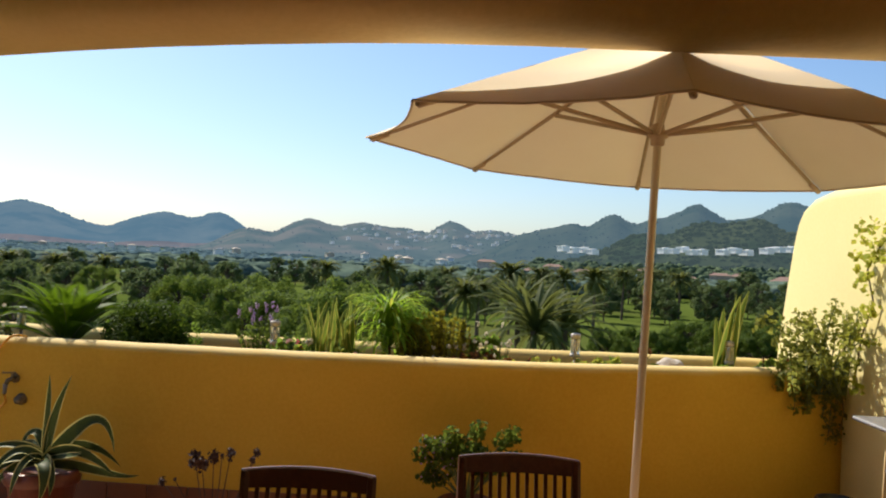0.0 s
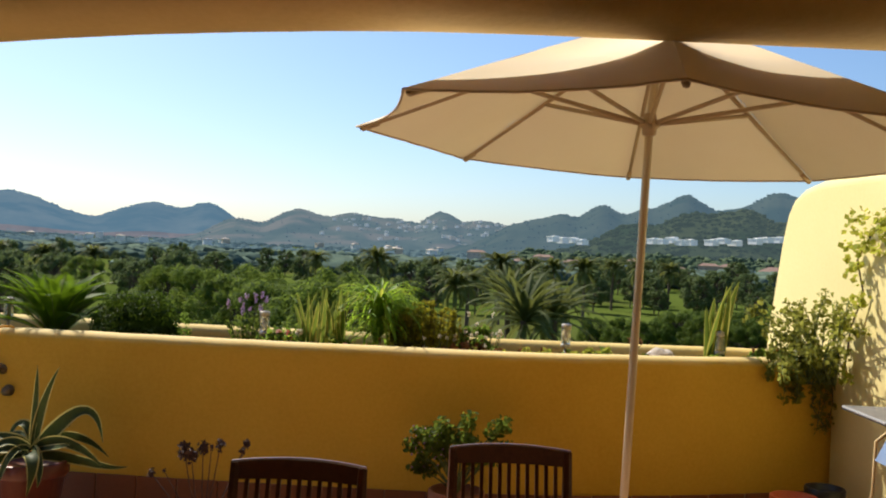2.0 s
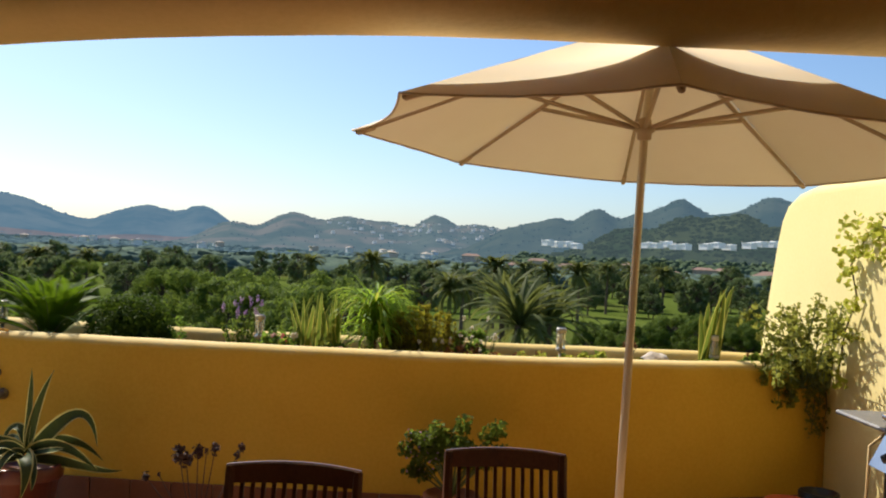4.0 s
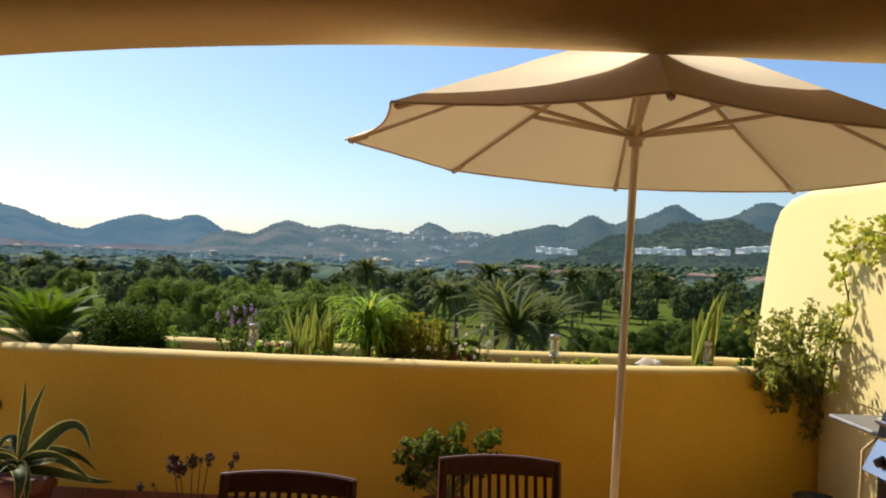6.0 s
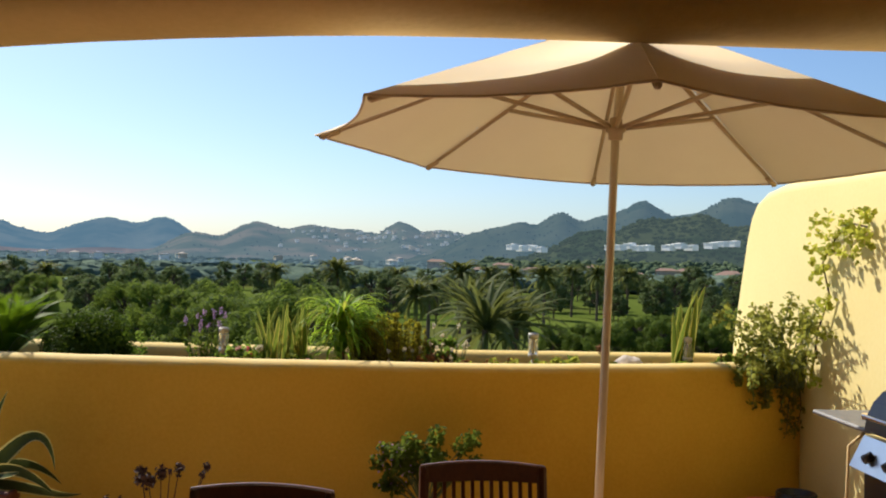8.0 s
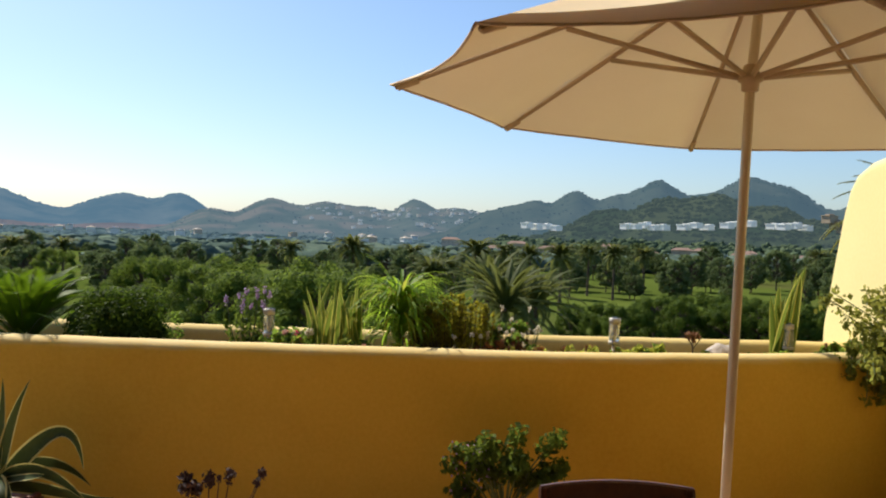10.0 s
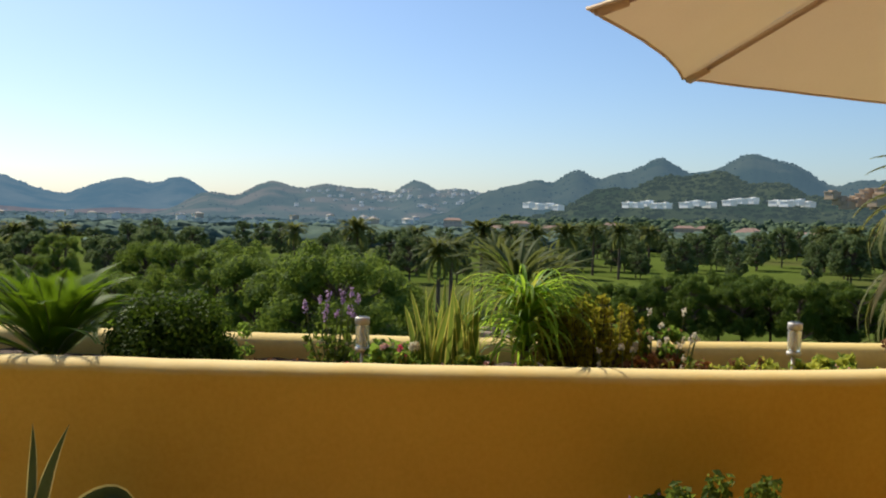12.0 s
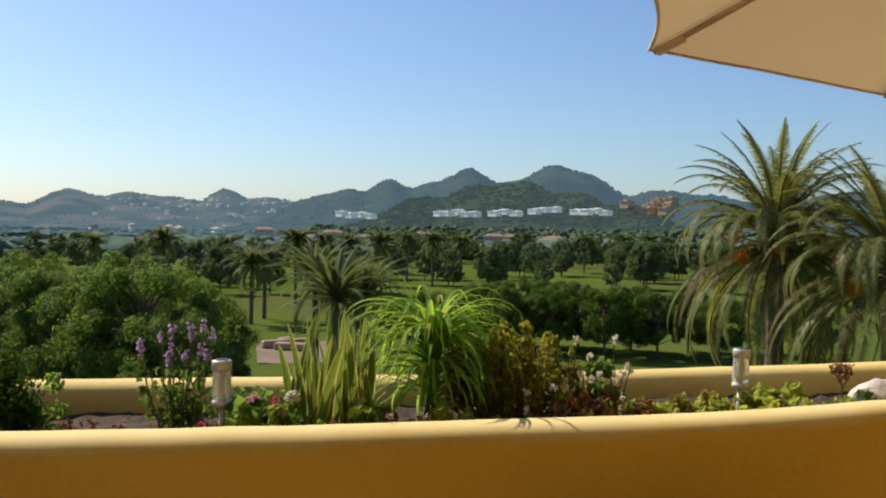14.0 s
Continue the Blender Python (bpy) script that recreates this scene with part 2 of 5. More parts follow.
# ---- mesh building ----
class Shape:
    """Collects vertices and faces for one mesh; a face keeps a material slot."""

    def __init__(self):
        self.v, self.f, self.s = [], [], []

    def put(self, verts, faces, slot=0):
        o = len(self.v)
        self.v.extend(tuple(p) for p in verts)
        self.f.extend(tuple(o + i for i in q) for q in faces)
        self.s.extend([slot] * len(faces))

    def box(self, c, size, turn=0.0, bevel=0.0, slot=0):
        """A box with chamfered edges."""
        hx, hy, hz = (d / 2 for d in size)
        b = min(bevel or min(size) * 0.08, min(size) * 0.45)
        bm = bmesh.new()
        bmesh.ops.create_cube(bm, size=1, matrix=Matrix.Diagonal((*size, 1)))
        bmesh.ops.bevel(bm, geom=list(bm.edges), offset=b, segments=1, affect="EDGES")
        r = Matrix.Rotation(turn, 3, "Z")
        self.put([r @ p.co + Vector(c) for p in bm.verts], [[p.index for p in q.verts] for q in bm.faces], slot)
        bm.free()

    def tube(self, pts, radii, n=8, slot=0, caps=True):
        pts = [Vector(p) for p in pts]
        rings = []
        for i, p in enumerate(pts):
            d = (pts[min(i + 1, len(pts) - 1)] - pts[max(i - 1, 0)]).normalized()
            a = d.orthogonal() if not rings else last - d * last.dot(d)
            a.normalize()
            last = a
            c = d.cross(a)
            r = radii[i] if hasattr(radii, "__len__") else radii
            rings.append([p + (a * math.cos(k * math.tau / n) + c * math.sin(k * math.tau / n)) * r for k in range(n)])
        faces = [(i * n + k, i * n + (k + 1) % n, (i + 1) * n + (k + 1) % n, (i + 1) * n + k) for i in range(len(pts) - 1) for k in range(n)]
        if caps:
            faces += [tuple(range(n))[::-1], tuple((len(pts) - 1) * n + k for k in range(n))]
        self.put([p for r in rings for p in r], faces, slot)

    def lathe(self, profile, at=(0, 0, 0), n=24, slot=0):
        verts = [(at[0] + r * math.cos(k * math.tau / n), at[1] + r * math.sin(k * math.tau / n), at[2] + z) for r, z in profile for k in range(n)]
        m = len(profile)
        faces = [(i * n + k, i * n + (k + 1) % n, (i + 1) * n + (k + 1) % n, (i + 1) * n + k) for i in range(m - 1) for k in range(n)]
        faces += [tuple(range(n))[::-1], tuple((m - 1) * n + k for k in range(n))]
        self.put(verts, faces, slot)

    def strap(self, base, out, length, width, droop=0.5, rise=1.0, segs=7, fold=0.25, taper=1.0, twist=0.0, slot=0, edge=None, thick=0.0):
        """A long leaf that leaves base towards out (a level direction), rises and arches over."""
        out = Vector(out).normalized()
        side0 = Vector((-out.y, out.x, 0))
        p, ang = Vector(base), math.atan2(rise, 1.0)
        step = length / segs
        rows = []
        for i in range(segs + 1):
            t = i / segs
            d = out * math.cos(ang) + Vector((0, 0, 1)) * math.sin(ang)
            up = out * -math.sin(ang) + Vector((0, 0, 1)) * math.cos(ang)
            side = Matrix.Rotation(twist * t, 3, d) @ side0
            w = width * 0.5 * (min(1.0, 0.55 + 3 * t) * (1 - t ** 2.2) ** taper + 0.02)
            up2 = d.cross(side) if twist else up
            if up2.dot(up) < 0:
                up2 = -up2
            if edge is None:
                rows.append([p - side * w + up2 * w * fold, p - up2 * thick * (1 - t), p + side * w + up2 * w * fold])
            else:
                rows.append([p - side * w + up2 * w * fold, p - side * w * 0.72 + up2 * w * fold * 0.7, p - up2 * thick * (1 - t), p + side * w * 0.72 + up2 * w * fold * 0.7, p + side * w + up2 * w * fold])
            p = p + d * step
            ang -= droop * (0.4 + 1.3 * t) / segs
        m = len(rows[0])
        o = len(self.v)
        self.v.extend(tuple(q) for r in rows for q in r)
        for i in range(segs):
            for k in range(m - 1):
                self.f.append((o + i * m + k, o + i * m + k + 1, o + (i + 1) * m + k + 1, o + (i + 1) * m + k))
                self.s.append(edge if edge is not None and k in (0, m - 2) else slot)

    def leaves(self, n, size, rng, where, slot=0, flat=0.5, long=1.7):
        """n small folded leaves; where(rng) gives a place and the way that it faces."""
        for _ in range(n):
            p, nor = where(rng)
            nor = (Vector(nor) * (1 - flat) + Vector((rng.uniform(-1, 1), rng.uniform(-1, 1), rng.uniform(-0.4, 1))) * flat * 1.6)
            if nor.length < 1e-4:
                nor = Vector((0, 0, 1))
            nor.normalize()
            a = nor.orthogonal().normalized()
            a = Matrix.Rotation(rng.uniform(0, math.tau), 3, nor) @ a
            c = nor.cross(a)
            s = size * rng.uniform(0.6, 1.3)
            p = Vector(p)
            o = len(self.v)
            self.v.extend((tuple(p - a * s * long * 0.5), tuple(p + c * s * 0.5 + nor * s * 0.12), tuple(p + a * s * long * 0.5), tuple(p - c * s * 0.5 + nor * s * 0.12)))
            self.f.extend(((o, o + 1, o + 2), (o, o + 2, o + 3)))
            self.s.extend((slot, slot))

    def mesh(self, name, mats, smooth=False):
        me = bpy.data.meshes.new(name)
        me.from_pydata(self.v, [], self.f)
        for m in mats if isinstance(mats, (list, tuple)) else [mats]:
            me.materials.append(m)
        me.polygons.foreach_set("material_index", self.s)
        if smooth:
            me.polygons.foreach_set("use_smooth", [True] * len(self.f))
        me.update()
        return me


def part(name, shape, material, parent, label="", smooth=False):
    """One mesh object under a thing or a part."""
    me = shape if isinstance(shape, bpy.types.Mesh) else shape.mesh(name, material, smooth)
    ob = new(name, me)
    ob.parent = parent
    return tagged(ob, label=label)


def thing(name, at, label, category, group="", kind="", turn=0.0):
    ob = new(name)
    ob.empty_display_size = 0.1
    ob.matrix_basis = pose(*at, 0, 0, turn)
    return tagged(ob, label, category, group, kind)


def solid(name, shape, material, label, category, kind="structure", smooth=False, group=""):
    return tagged(new(name, shape.mesh(name, material, smooth)), label, category, group, kind)


def round_edges(ob, width, segments=4):
    m = ob.modifiers.new("bevel", "BEVEL")
    m.width, m.segments, m.limit_method, m.angle_limit = width, segments, "ANGLE", radians(35)
    ob.data.polygons.foreach_set("use_smooth", [True] * len(ob.data.polygons))
    return ob


def shell(c, r, inner=0.6):
    """Places on the outer part of an ellipsoid, facing out."""
    c, r = Vector(c), Vector(r)

    def where(rng):
        d = Vector((rng.gauss(0, 1), rng.gauss(0, 1), rng.gauss(0, 1))).normalized()
        k = rng.uniform(inner, 1.0) * (0.82 + 0.3 * noise.noise(d * 2.3 + c * 1.7))
        return c + Vector((d.x * r.x, d.y * r.y, d.z * r.z)) * k, d
    return where


def clumps(seeds):
    """Places in several small balls (centre, radius)."""
    def where(rng):
        c, r = rng.choice(seeds)
        d = Vector((rng.gauss(0, 1), rng.gauss(0, 1), rng.gauss(0, 1))).normalized()
        return Vector(c) + d * r * rng.uniform(0.45, 1.0), d
    return where


# ---- the land: one sheet to the horizon, with fairways, then far hills ----
GROUND_Z = -10.5


def land(x, y):
    r = math.hypot(x, y)
    z = GROUND_Z + 0.6 * noise.noise((x * 0.012, y * 0.012, 0.3)) * min(1, r / 60)
    return z + 6.0 * max(0.0, (r - 900) / 3600)


def polar(az, r):
    """East and north of a place at a bearing in degrees, right of ahead."""
    return r * math.sin(radians(az)), r * math.cos(radians(az))


def ground_sheet():
    s = Shape()
    na, radii = 360, [0.5 * 1.075 ** k for k in range(128)]
    radii = [r for r in radii if r < 4700] + [4700]
    for r in radii:
        for a in range(na):
            x, y = polar(a * 360 / na, r)
            s.v.append((x, y, land(x, y)))
    m = len(radii)
    for i in range(m - 1):
        for a in range(na):
            s.f.append((i * na + a, i * na + (a + 1) % na, (i + 1) * na + (a + 1) % na, (i + 1) * na + a))
    s.f.append(tuple(range(na))[::-1])
    s.s = [0] * len(s.f)
    g = grain("mown_grass_and_scrub", (0.058, 0.088, 0.016), (0.112, 0.145, 0.030), 0.03, 1.5, 0.95, bump=0.3, shine=0.0, spots=((0.095, 0.105, 0.030), 0.012, 0.52, 0.62))
    solid("ground", s, g, "green fairways and scrub of a golf course", "ground", smooth=True)


ground_sheet()


def hills(name, label, near, crest, far, az0, az1, peaks, dark, light, glow, rough_amp, seed, raise_by=0.0, spots=None):
    """A range of hills: each peak is a bearing, a height in degrees above eye level and a width in degrees."""
    s = Shape()
    na, nr = int((az1 - az0) * 9), 34
    for i in range(nr + 1):
        t = i / nr
        r = near + (far - near) * t
        tc = (crest - near) / (far - near)
        lift = math.sin(min(t / tc, 1.0) * math.pi / 2) ** 1.25 if t < tc else math.cos((t - tc) / (1 - tc) * math.pi / 2)
        for a in range(na + 1):
            az = az0 + (az1 - az0) * a / na
            el = sum((pe * math.exp(-((az - pa) / pw) ** 2)) ** 3 for pa, pe, pw in peaks) ** (1 / 3) + raise_by
            el += 0.05 * noise.noise((az * 1.1, seed, 0)) + 0.03 * noise.noise((az * 4.0, seed, 2))
            edge = min(1.0, (az - az0) / 7.0, (az1 - az) / 7.0)
            el = el * (edge * edge * (3 - 2 * edge)) - 0.6 * (1 - edge)
            top = crest * math.tan(radians(min(el, 4.2))) + 1.6 - GROUND_Z
            x, y = polar(az, r)
            gully = 1 + 0.22 * noise.fractal((x * 0.0045, y * 0.0045, seed), 0.9, 2.1, 4) * (1 - lift ** 2)
            bumps = rough_amp * (noise.noise((x * 0.05, y * 0.03, seed)) + 0.7 * abs(noise.noise((x * 0.13, y * 0.07, seed + 3))))
            s.v.append((x, y, GROUND_Z - 2 + top * lift * gully + bumps * lift + 0.5 * math.sin(t)))
    for i in range(nr):
        for a in range(na):
            k = i * (na + 1) + a
            s.f.append((k, k + 1, k + na + 2, k + na + 1))
    s.s = [0] * len(s.f)
    # Haze is painted in: every range emits its own bluish glow.
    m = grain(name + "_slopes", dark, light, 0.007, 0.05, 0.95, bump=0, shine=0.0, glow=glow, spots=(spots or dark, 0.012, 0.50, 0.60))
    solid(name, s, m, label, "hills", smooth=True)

    def height(az, r):
        i = max(0, min(nr, round((r - near) / (far - near) * nr)))
        a = max(0, min(na, round((az - az0) / (az1 - az0) * na)))
        return s.v[i * (na + 1) + a][2]
    return height, m


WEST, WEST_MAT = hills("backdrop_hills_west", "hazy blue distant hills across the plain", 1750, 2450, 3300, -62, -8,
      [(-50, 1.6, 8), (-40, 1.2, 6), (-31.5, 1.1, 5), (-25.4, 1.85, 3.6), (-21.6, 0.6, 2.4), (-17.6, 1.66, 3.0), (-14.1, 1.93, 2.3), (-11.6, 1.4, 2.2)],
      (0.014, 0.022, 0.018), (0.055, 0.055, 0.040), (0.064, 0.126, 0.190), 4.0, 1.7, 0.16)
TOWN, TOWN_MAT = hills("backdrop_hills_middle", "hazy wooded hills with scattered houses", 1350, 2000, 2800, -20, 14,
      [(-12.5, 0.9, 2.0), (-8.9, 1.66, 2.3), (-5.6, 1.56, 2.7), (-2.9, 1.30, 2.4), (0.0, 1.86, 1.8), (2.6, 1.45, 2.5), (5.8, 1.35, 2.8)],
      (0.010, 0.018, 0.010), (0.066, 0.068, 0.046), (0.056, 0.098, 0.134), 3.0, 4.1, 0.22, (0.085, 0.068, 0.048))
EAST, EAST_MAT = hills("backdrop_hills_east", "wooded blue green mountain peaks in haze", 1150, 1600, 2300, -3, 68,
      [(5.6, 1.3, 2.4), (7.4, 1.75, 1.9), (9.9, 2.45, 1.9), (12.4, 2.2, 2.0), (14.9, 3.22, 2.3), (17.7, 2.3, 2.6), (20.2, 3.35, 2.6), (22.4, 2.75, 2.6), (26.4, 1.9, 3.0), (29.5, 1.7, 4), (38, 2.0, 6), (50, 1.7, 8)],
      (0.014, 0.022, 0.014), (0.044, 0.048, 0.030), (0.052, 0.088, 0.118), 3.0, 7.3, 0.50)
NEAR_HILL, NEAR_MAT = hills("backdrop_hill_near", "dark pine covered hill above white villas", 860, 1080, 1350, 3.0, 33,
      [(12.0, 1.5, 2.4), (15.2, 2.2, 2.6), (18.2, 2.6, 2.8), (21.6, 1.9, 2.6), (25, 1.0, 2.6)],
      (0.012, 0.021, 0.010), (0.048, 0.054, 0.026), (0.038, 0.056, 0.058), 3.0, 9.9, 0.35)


def blob_woods(name, label, count, pick, material, seed, detail=2):
    """Far woods: many small uneven crowns in one mesh."""
    rng = random.Random(seed)
    bm = bmesh.new()
    bmesh.ops.create_icosphere(bm, subdivisions=detail, radius=1)
    base = [p.co.copy() for p in bm.verts]
    faces = [[p.index for p in q.verts] for q in bm.faces]
    bm.free()
    s = Shape()
    for _ in range(count):
        x, y, z, w, h = pick(rng)
        off = rng.uniform(0, 50)
        verts = []
        for d in base:
            k = 0.75 + 0.75 * noise.noise(d * 1.9 + Vector((off, off, 0)))
            verts.append((x + d.x * w * k, y + d.y * w * k, z + h * (0.45 + 0.55 * d.z * k)))
        s.put(verts, faces)
    return solid(name, s, material, label, "woods", kind="stuff", smooth=True)


def plain_pick(lo, hi, low=4, high=9):
    def pick(rng):
        az, r = rng.uniform(-46, 46), lo * (hi / lo) ** rng.random()
        while (az > 9 and r < 350) or (5.5 < az < 9 and 430 < r < 640) or noise.noise((math.sin(radians(az)) * r * 0.006, r * 0.004, 8)) > 0.36:
            az, r = rng.uniform(-46, 46), lo * (hi / lo) ** rng.random()
        x, y = polar(az, r)
        h = rng.uniform(low, high)
        return x, y, land(x, y) - 0.5, h * rng.uniform(0.8, 1.5), h * 0.85
    return pick


def slope_pick(rng):
    az = rng.uniform(5, 40)
    r = rng.uniform(700, 900)
    x, y = polar(az, r)
    h = rng.uniform(5, 9)
    return x, y, land(x, y) + max(0, (r - 760) * 0.055), h * 0.65, h


blob_woods("woods", "green woods paled by haze over the distant plain", 1300, plain_pick(330, 560), PLAIN_WOODS, 3)
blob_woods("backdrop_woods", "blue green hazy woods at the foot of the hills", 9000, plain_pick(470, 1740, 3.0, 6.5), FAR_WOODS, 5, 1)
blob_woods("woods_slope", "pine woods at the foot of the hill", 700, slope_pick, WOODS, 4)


def on_hill(height, az0, az1, r0, r1, low, high):
    def pick(rng):
        az, r = rng.uniform(az0, az1), rng.uniform(r0, r1)
        x, y = polar(az, r)
        h = rng.uniform(low, high)
        return x, y, height(az, r) - h * 0.4, h * rng.uniform(0.6, 0.9), h
    return pick


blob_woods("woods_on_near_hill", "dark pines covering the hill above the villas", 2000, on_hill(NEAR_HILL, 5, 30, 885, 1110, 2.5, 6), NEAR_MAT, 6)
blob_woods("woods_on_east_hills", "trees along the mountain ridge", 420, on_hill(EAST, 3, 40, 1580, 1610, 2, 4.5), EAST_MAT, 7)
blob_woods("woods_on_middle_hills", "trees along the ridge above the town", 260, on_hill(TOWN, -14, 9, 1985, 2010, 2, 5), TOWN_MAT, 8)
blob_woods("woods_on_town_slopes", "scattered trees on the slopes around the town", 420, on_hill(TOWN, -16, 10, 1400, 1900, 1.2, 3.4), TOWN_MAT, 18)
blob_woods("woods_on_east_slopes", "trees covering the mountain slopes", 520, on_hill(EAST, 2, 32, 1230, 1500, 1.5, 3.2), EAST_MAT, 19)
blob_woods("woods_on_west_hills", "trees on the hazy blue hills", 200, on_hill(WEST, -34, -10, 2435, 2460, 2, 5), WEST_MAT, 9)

fields = Shape()
for i in range(121):
    az = -34 + 24.0 * i / 120
    for k in range(7):
        r = 1765 + (75 + 40 * noise.noise((az * 0.4, 1, 1))) * k / 6 + 25 * noise.noise((az * 0.25, 3, 0))
        x, y = polar(az, r)
        fields.v.append((x, y, WEST(az, r) + 3.0))
fields.f = [(i * 7 + k, (i + 1) * 7 + k, (i + 1) * 7 + k + 1, i * 7 + k + 1) for i in range(120) for k in range(6)]
fields.s = [0] * len(fields.f)
# The fields emit a weak bluish glow in place of haze.
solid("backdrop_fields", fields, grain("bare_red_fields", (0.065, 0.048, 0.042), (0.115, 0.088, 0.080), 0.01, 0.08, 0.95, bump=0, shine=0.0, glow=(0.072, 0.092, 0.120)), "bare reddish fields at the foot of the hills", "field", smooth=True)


def villa(at, size, wall, roof_mat, seed, label, flat=True, turn=0.0, group="villas on the hillside", glass=None):
    """A far house with stepped blocks, windows and a roof."""
    rng = random.Random(seed)
    v = thing("villa", at, label, "house", group, turn=turn)
    w, d, h = size
    s = Shape()
    s.box((0, 0, h * 0.5 - 1), (w, d, h + 2), bevel=0.1)
    part("wall", s, wall, v)
    if flat:
        s = Shape()
        s.box((w * rng.uniform(-0.2, 0.2), d * 0.15, h * 1.15), (w * rng.uniform(0.3, 0.6), d * 0.6, h * 0.5), bevel=0.1)
        part("upper_storey", s, wall, v)
    win = Shape()
    win.box((0, 0, 0), (w * 0.06, 0.3, h * 0.18), bevel=0.03)
    me = win.mesh("window", glass or GREY)
    for k in range(4):
        o = part("window", me, glass or GREY, v)
        o.location = (w * (-0.36 + 0.24 * k), -d / 2, h * 0.45)
    r = Shape()
    if flat:
        r.box((0, -0.3, h + 0.15), (w * 1.04, d * 1.1, 0.5), bevel=0.05)
    else:
        r.put([(-w * 0.55, -d * 0.6, h), (w * 0.55, -d * 0.6, h), (w * 0.55, d * 0.6, h), (-w * 0.55, d * 0.6, h), (-w * 0.3, 0, h * 1.5), (w * 0.3, 0, h * 1.5)],
              [(0, 1, 5, 4), (2, 3, 4, 5), (1, 2, 5), (3, 0, 4), (3, 2, 1, 0)])
    part("roof", r, roof_mat, v)
    return v


ORANGE = grain("orange_render", (0.42, 0.31, 0.20), (0.52, 0.40, 0.28), 0.2, 2, 0.85)
TILE_ROOF = grain("clay_roof", (0.22, 0.135, 0.10), (0.30, 0.19, 0.14), 0.4, 3, 0.85)
BEIGE = grain("beige_render", (0.46, 0.38, 0.30), (0.58, 0.50, 0.41), 0.2, 2, 0.85)
# A faint emission makes these white walls look sunlit through haze.
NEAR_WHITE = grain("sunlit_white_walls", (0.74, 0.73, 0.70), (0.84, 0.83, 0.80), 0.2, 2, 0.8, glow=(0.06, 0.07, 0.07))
# Haze before the far town is put into its walls as emission.
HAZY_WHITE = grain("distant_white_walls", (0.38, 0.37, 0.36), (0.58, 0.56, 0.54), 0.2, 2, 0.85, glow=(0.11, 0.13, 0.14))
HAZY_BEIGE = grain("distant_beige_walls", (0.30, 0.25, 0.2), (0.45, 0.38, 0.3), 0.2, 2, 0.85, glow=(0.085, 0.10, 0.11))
rng = random.Random(21)
for az0, az1, el, n in ((6.7, 9.1, 0.66, 4), (12.8, 15.6, 0.88, 5), (16.2, 18.2, 0.93, 3), (18.7, 20.6, 1.12, 3), (21.3, 23.7, 1.05, 4)):
    for k in range(n):
        r = 850 + rng.uniform(-8, 8)
        x, y = polar(az0 + (az1 - az0) * (k + 0.5) / n, r)
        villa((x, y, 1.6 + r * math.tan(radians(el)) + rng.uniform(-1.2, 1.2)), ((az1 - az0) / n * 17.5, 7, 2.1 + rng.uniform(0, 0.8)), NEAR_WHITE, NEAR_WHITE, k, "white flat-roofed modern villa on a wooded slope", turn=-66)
for k in range(16):
    az, r = rng.uniform(24.6, 27.4), 820 + rng.uniform(-15, 15)
    x, y = polar(az, r)
    villa((x, y, 1.6 + r * math.tan(radians(rng.uniform(0.9, 1.75)))), (9, 9, 4), ORANGE, ORANGE, k, "orange rendered apartment house on a slope", True, -66, "orange houses on the hillside")
for k in range(16):
    az, r = rng.uniform(2.0, 26), rng.uniform(540, 700)
    x, y = polar(az, r)
    villa((x, y, 1.6 + r * math.tan(radians(rng.uniform(-0.95, -0.42))) - 1.5), (13, 8, 3.2), rng.choice((BEIGE, ORANGE, BEIGE)), TILE_ROOF, k, "low clay-roofed house at the foot of the hill", False, -az, "low houses at the foot of the hill")
for k in range(110):
    az = rng.gauss(0.6, 2.6) if k % 3 else rng.uniform(-9, 8)
    r = rng.uniform(1480, 1840)
    x, y = polar(az, r)
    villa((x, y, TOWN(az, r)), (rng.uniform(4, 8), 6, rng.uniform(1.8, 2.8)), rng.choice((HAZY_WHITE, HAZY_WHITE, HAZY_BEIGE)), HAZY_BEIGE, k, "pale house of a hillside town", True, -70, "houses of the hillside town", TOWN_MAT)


for k in range(22):
    az, r = rng.uniform(-28, 12), rng.uniform(720, 1300)
    x, y = polar(az, r)
    villa((x, y, land(x, y) + rng.uniform(3.0, 5.5)), (rng.uniform(6, 14), 8, rng.uniform(2.2, 3.4)), rng.choice((WHITE, BEIGE)), BEIGE, k, "pale house among the trees of the plain", k % 2 == 0, -70, "houses on the plain")


# ---- the terrace ----
def inner_line(x):
    return 4.86 + (0.075 * x * x if x > 0 else 0.020 * x * x)


def outer_line(x):
    return 5.93 + 0.02 * x * x


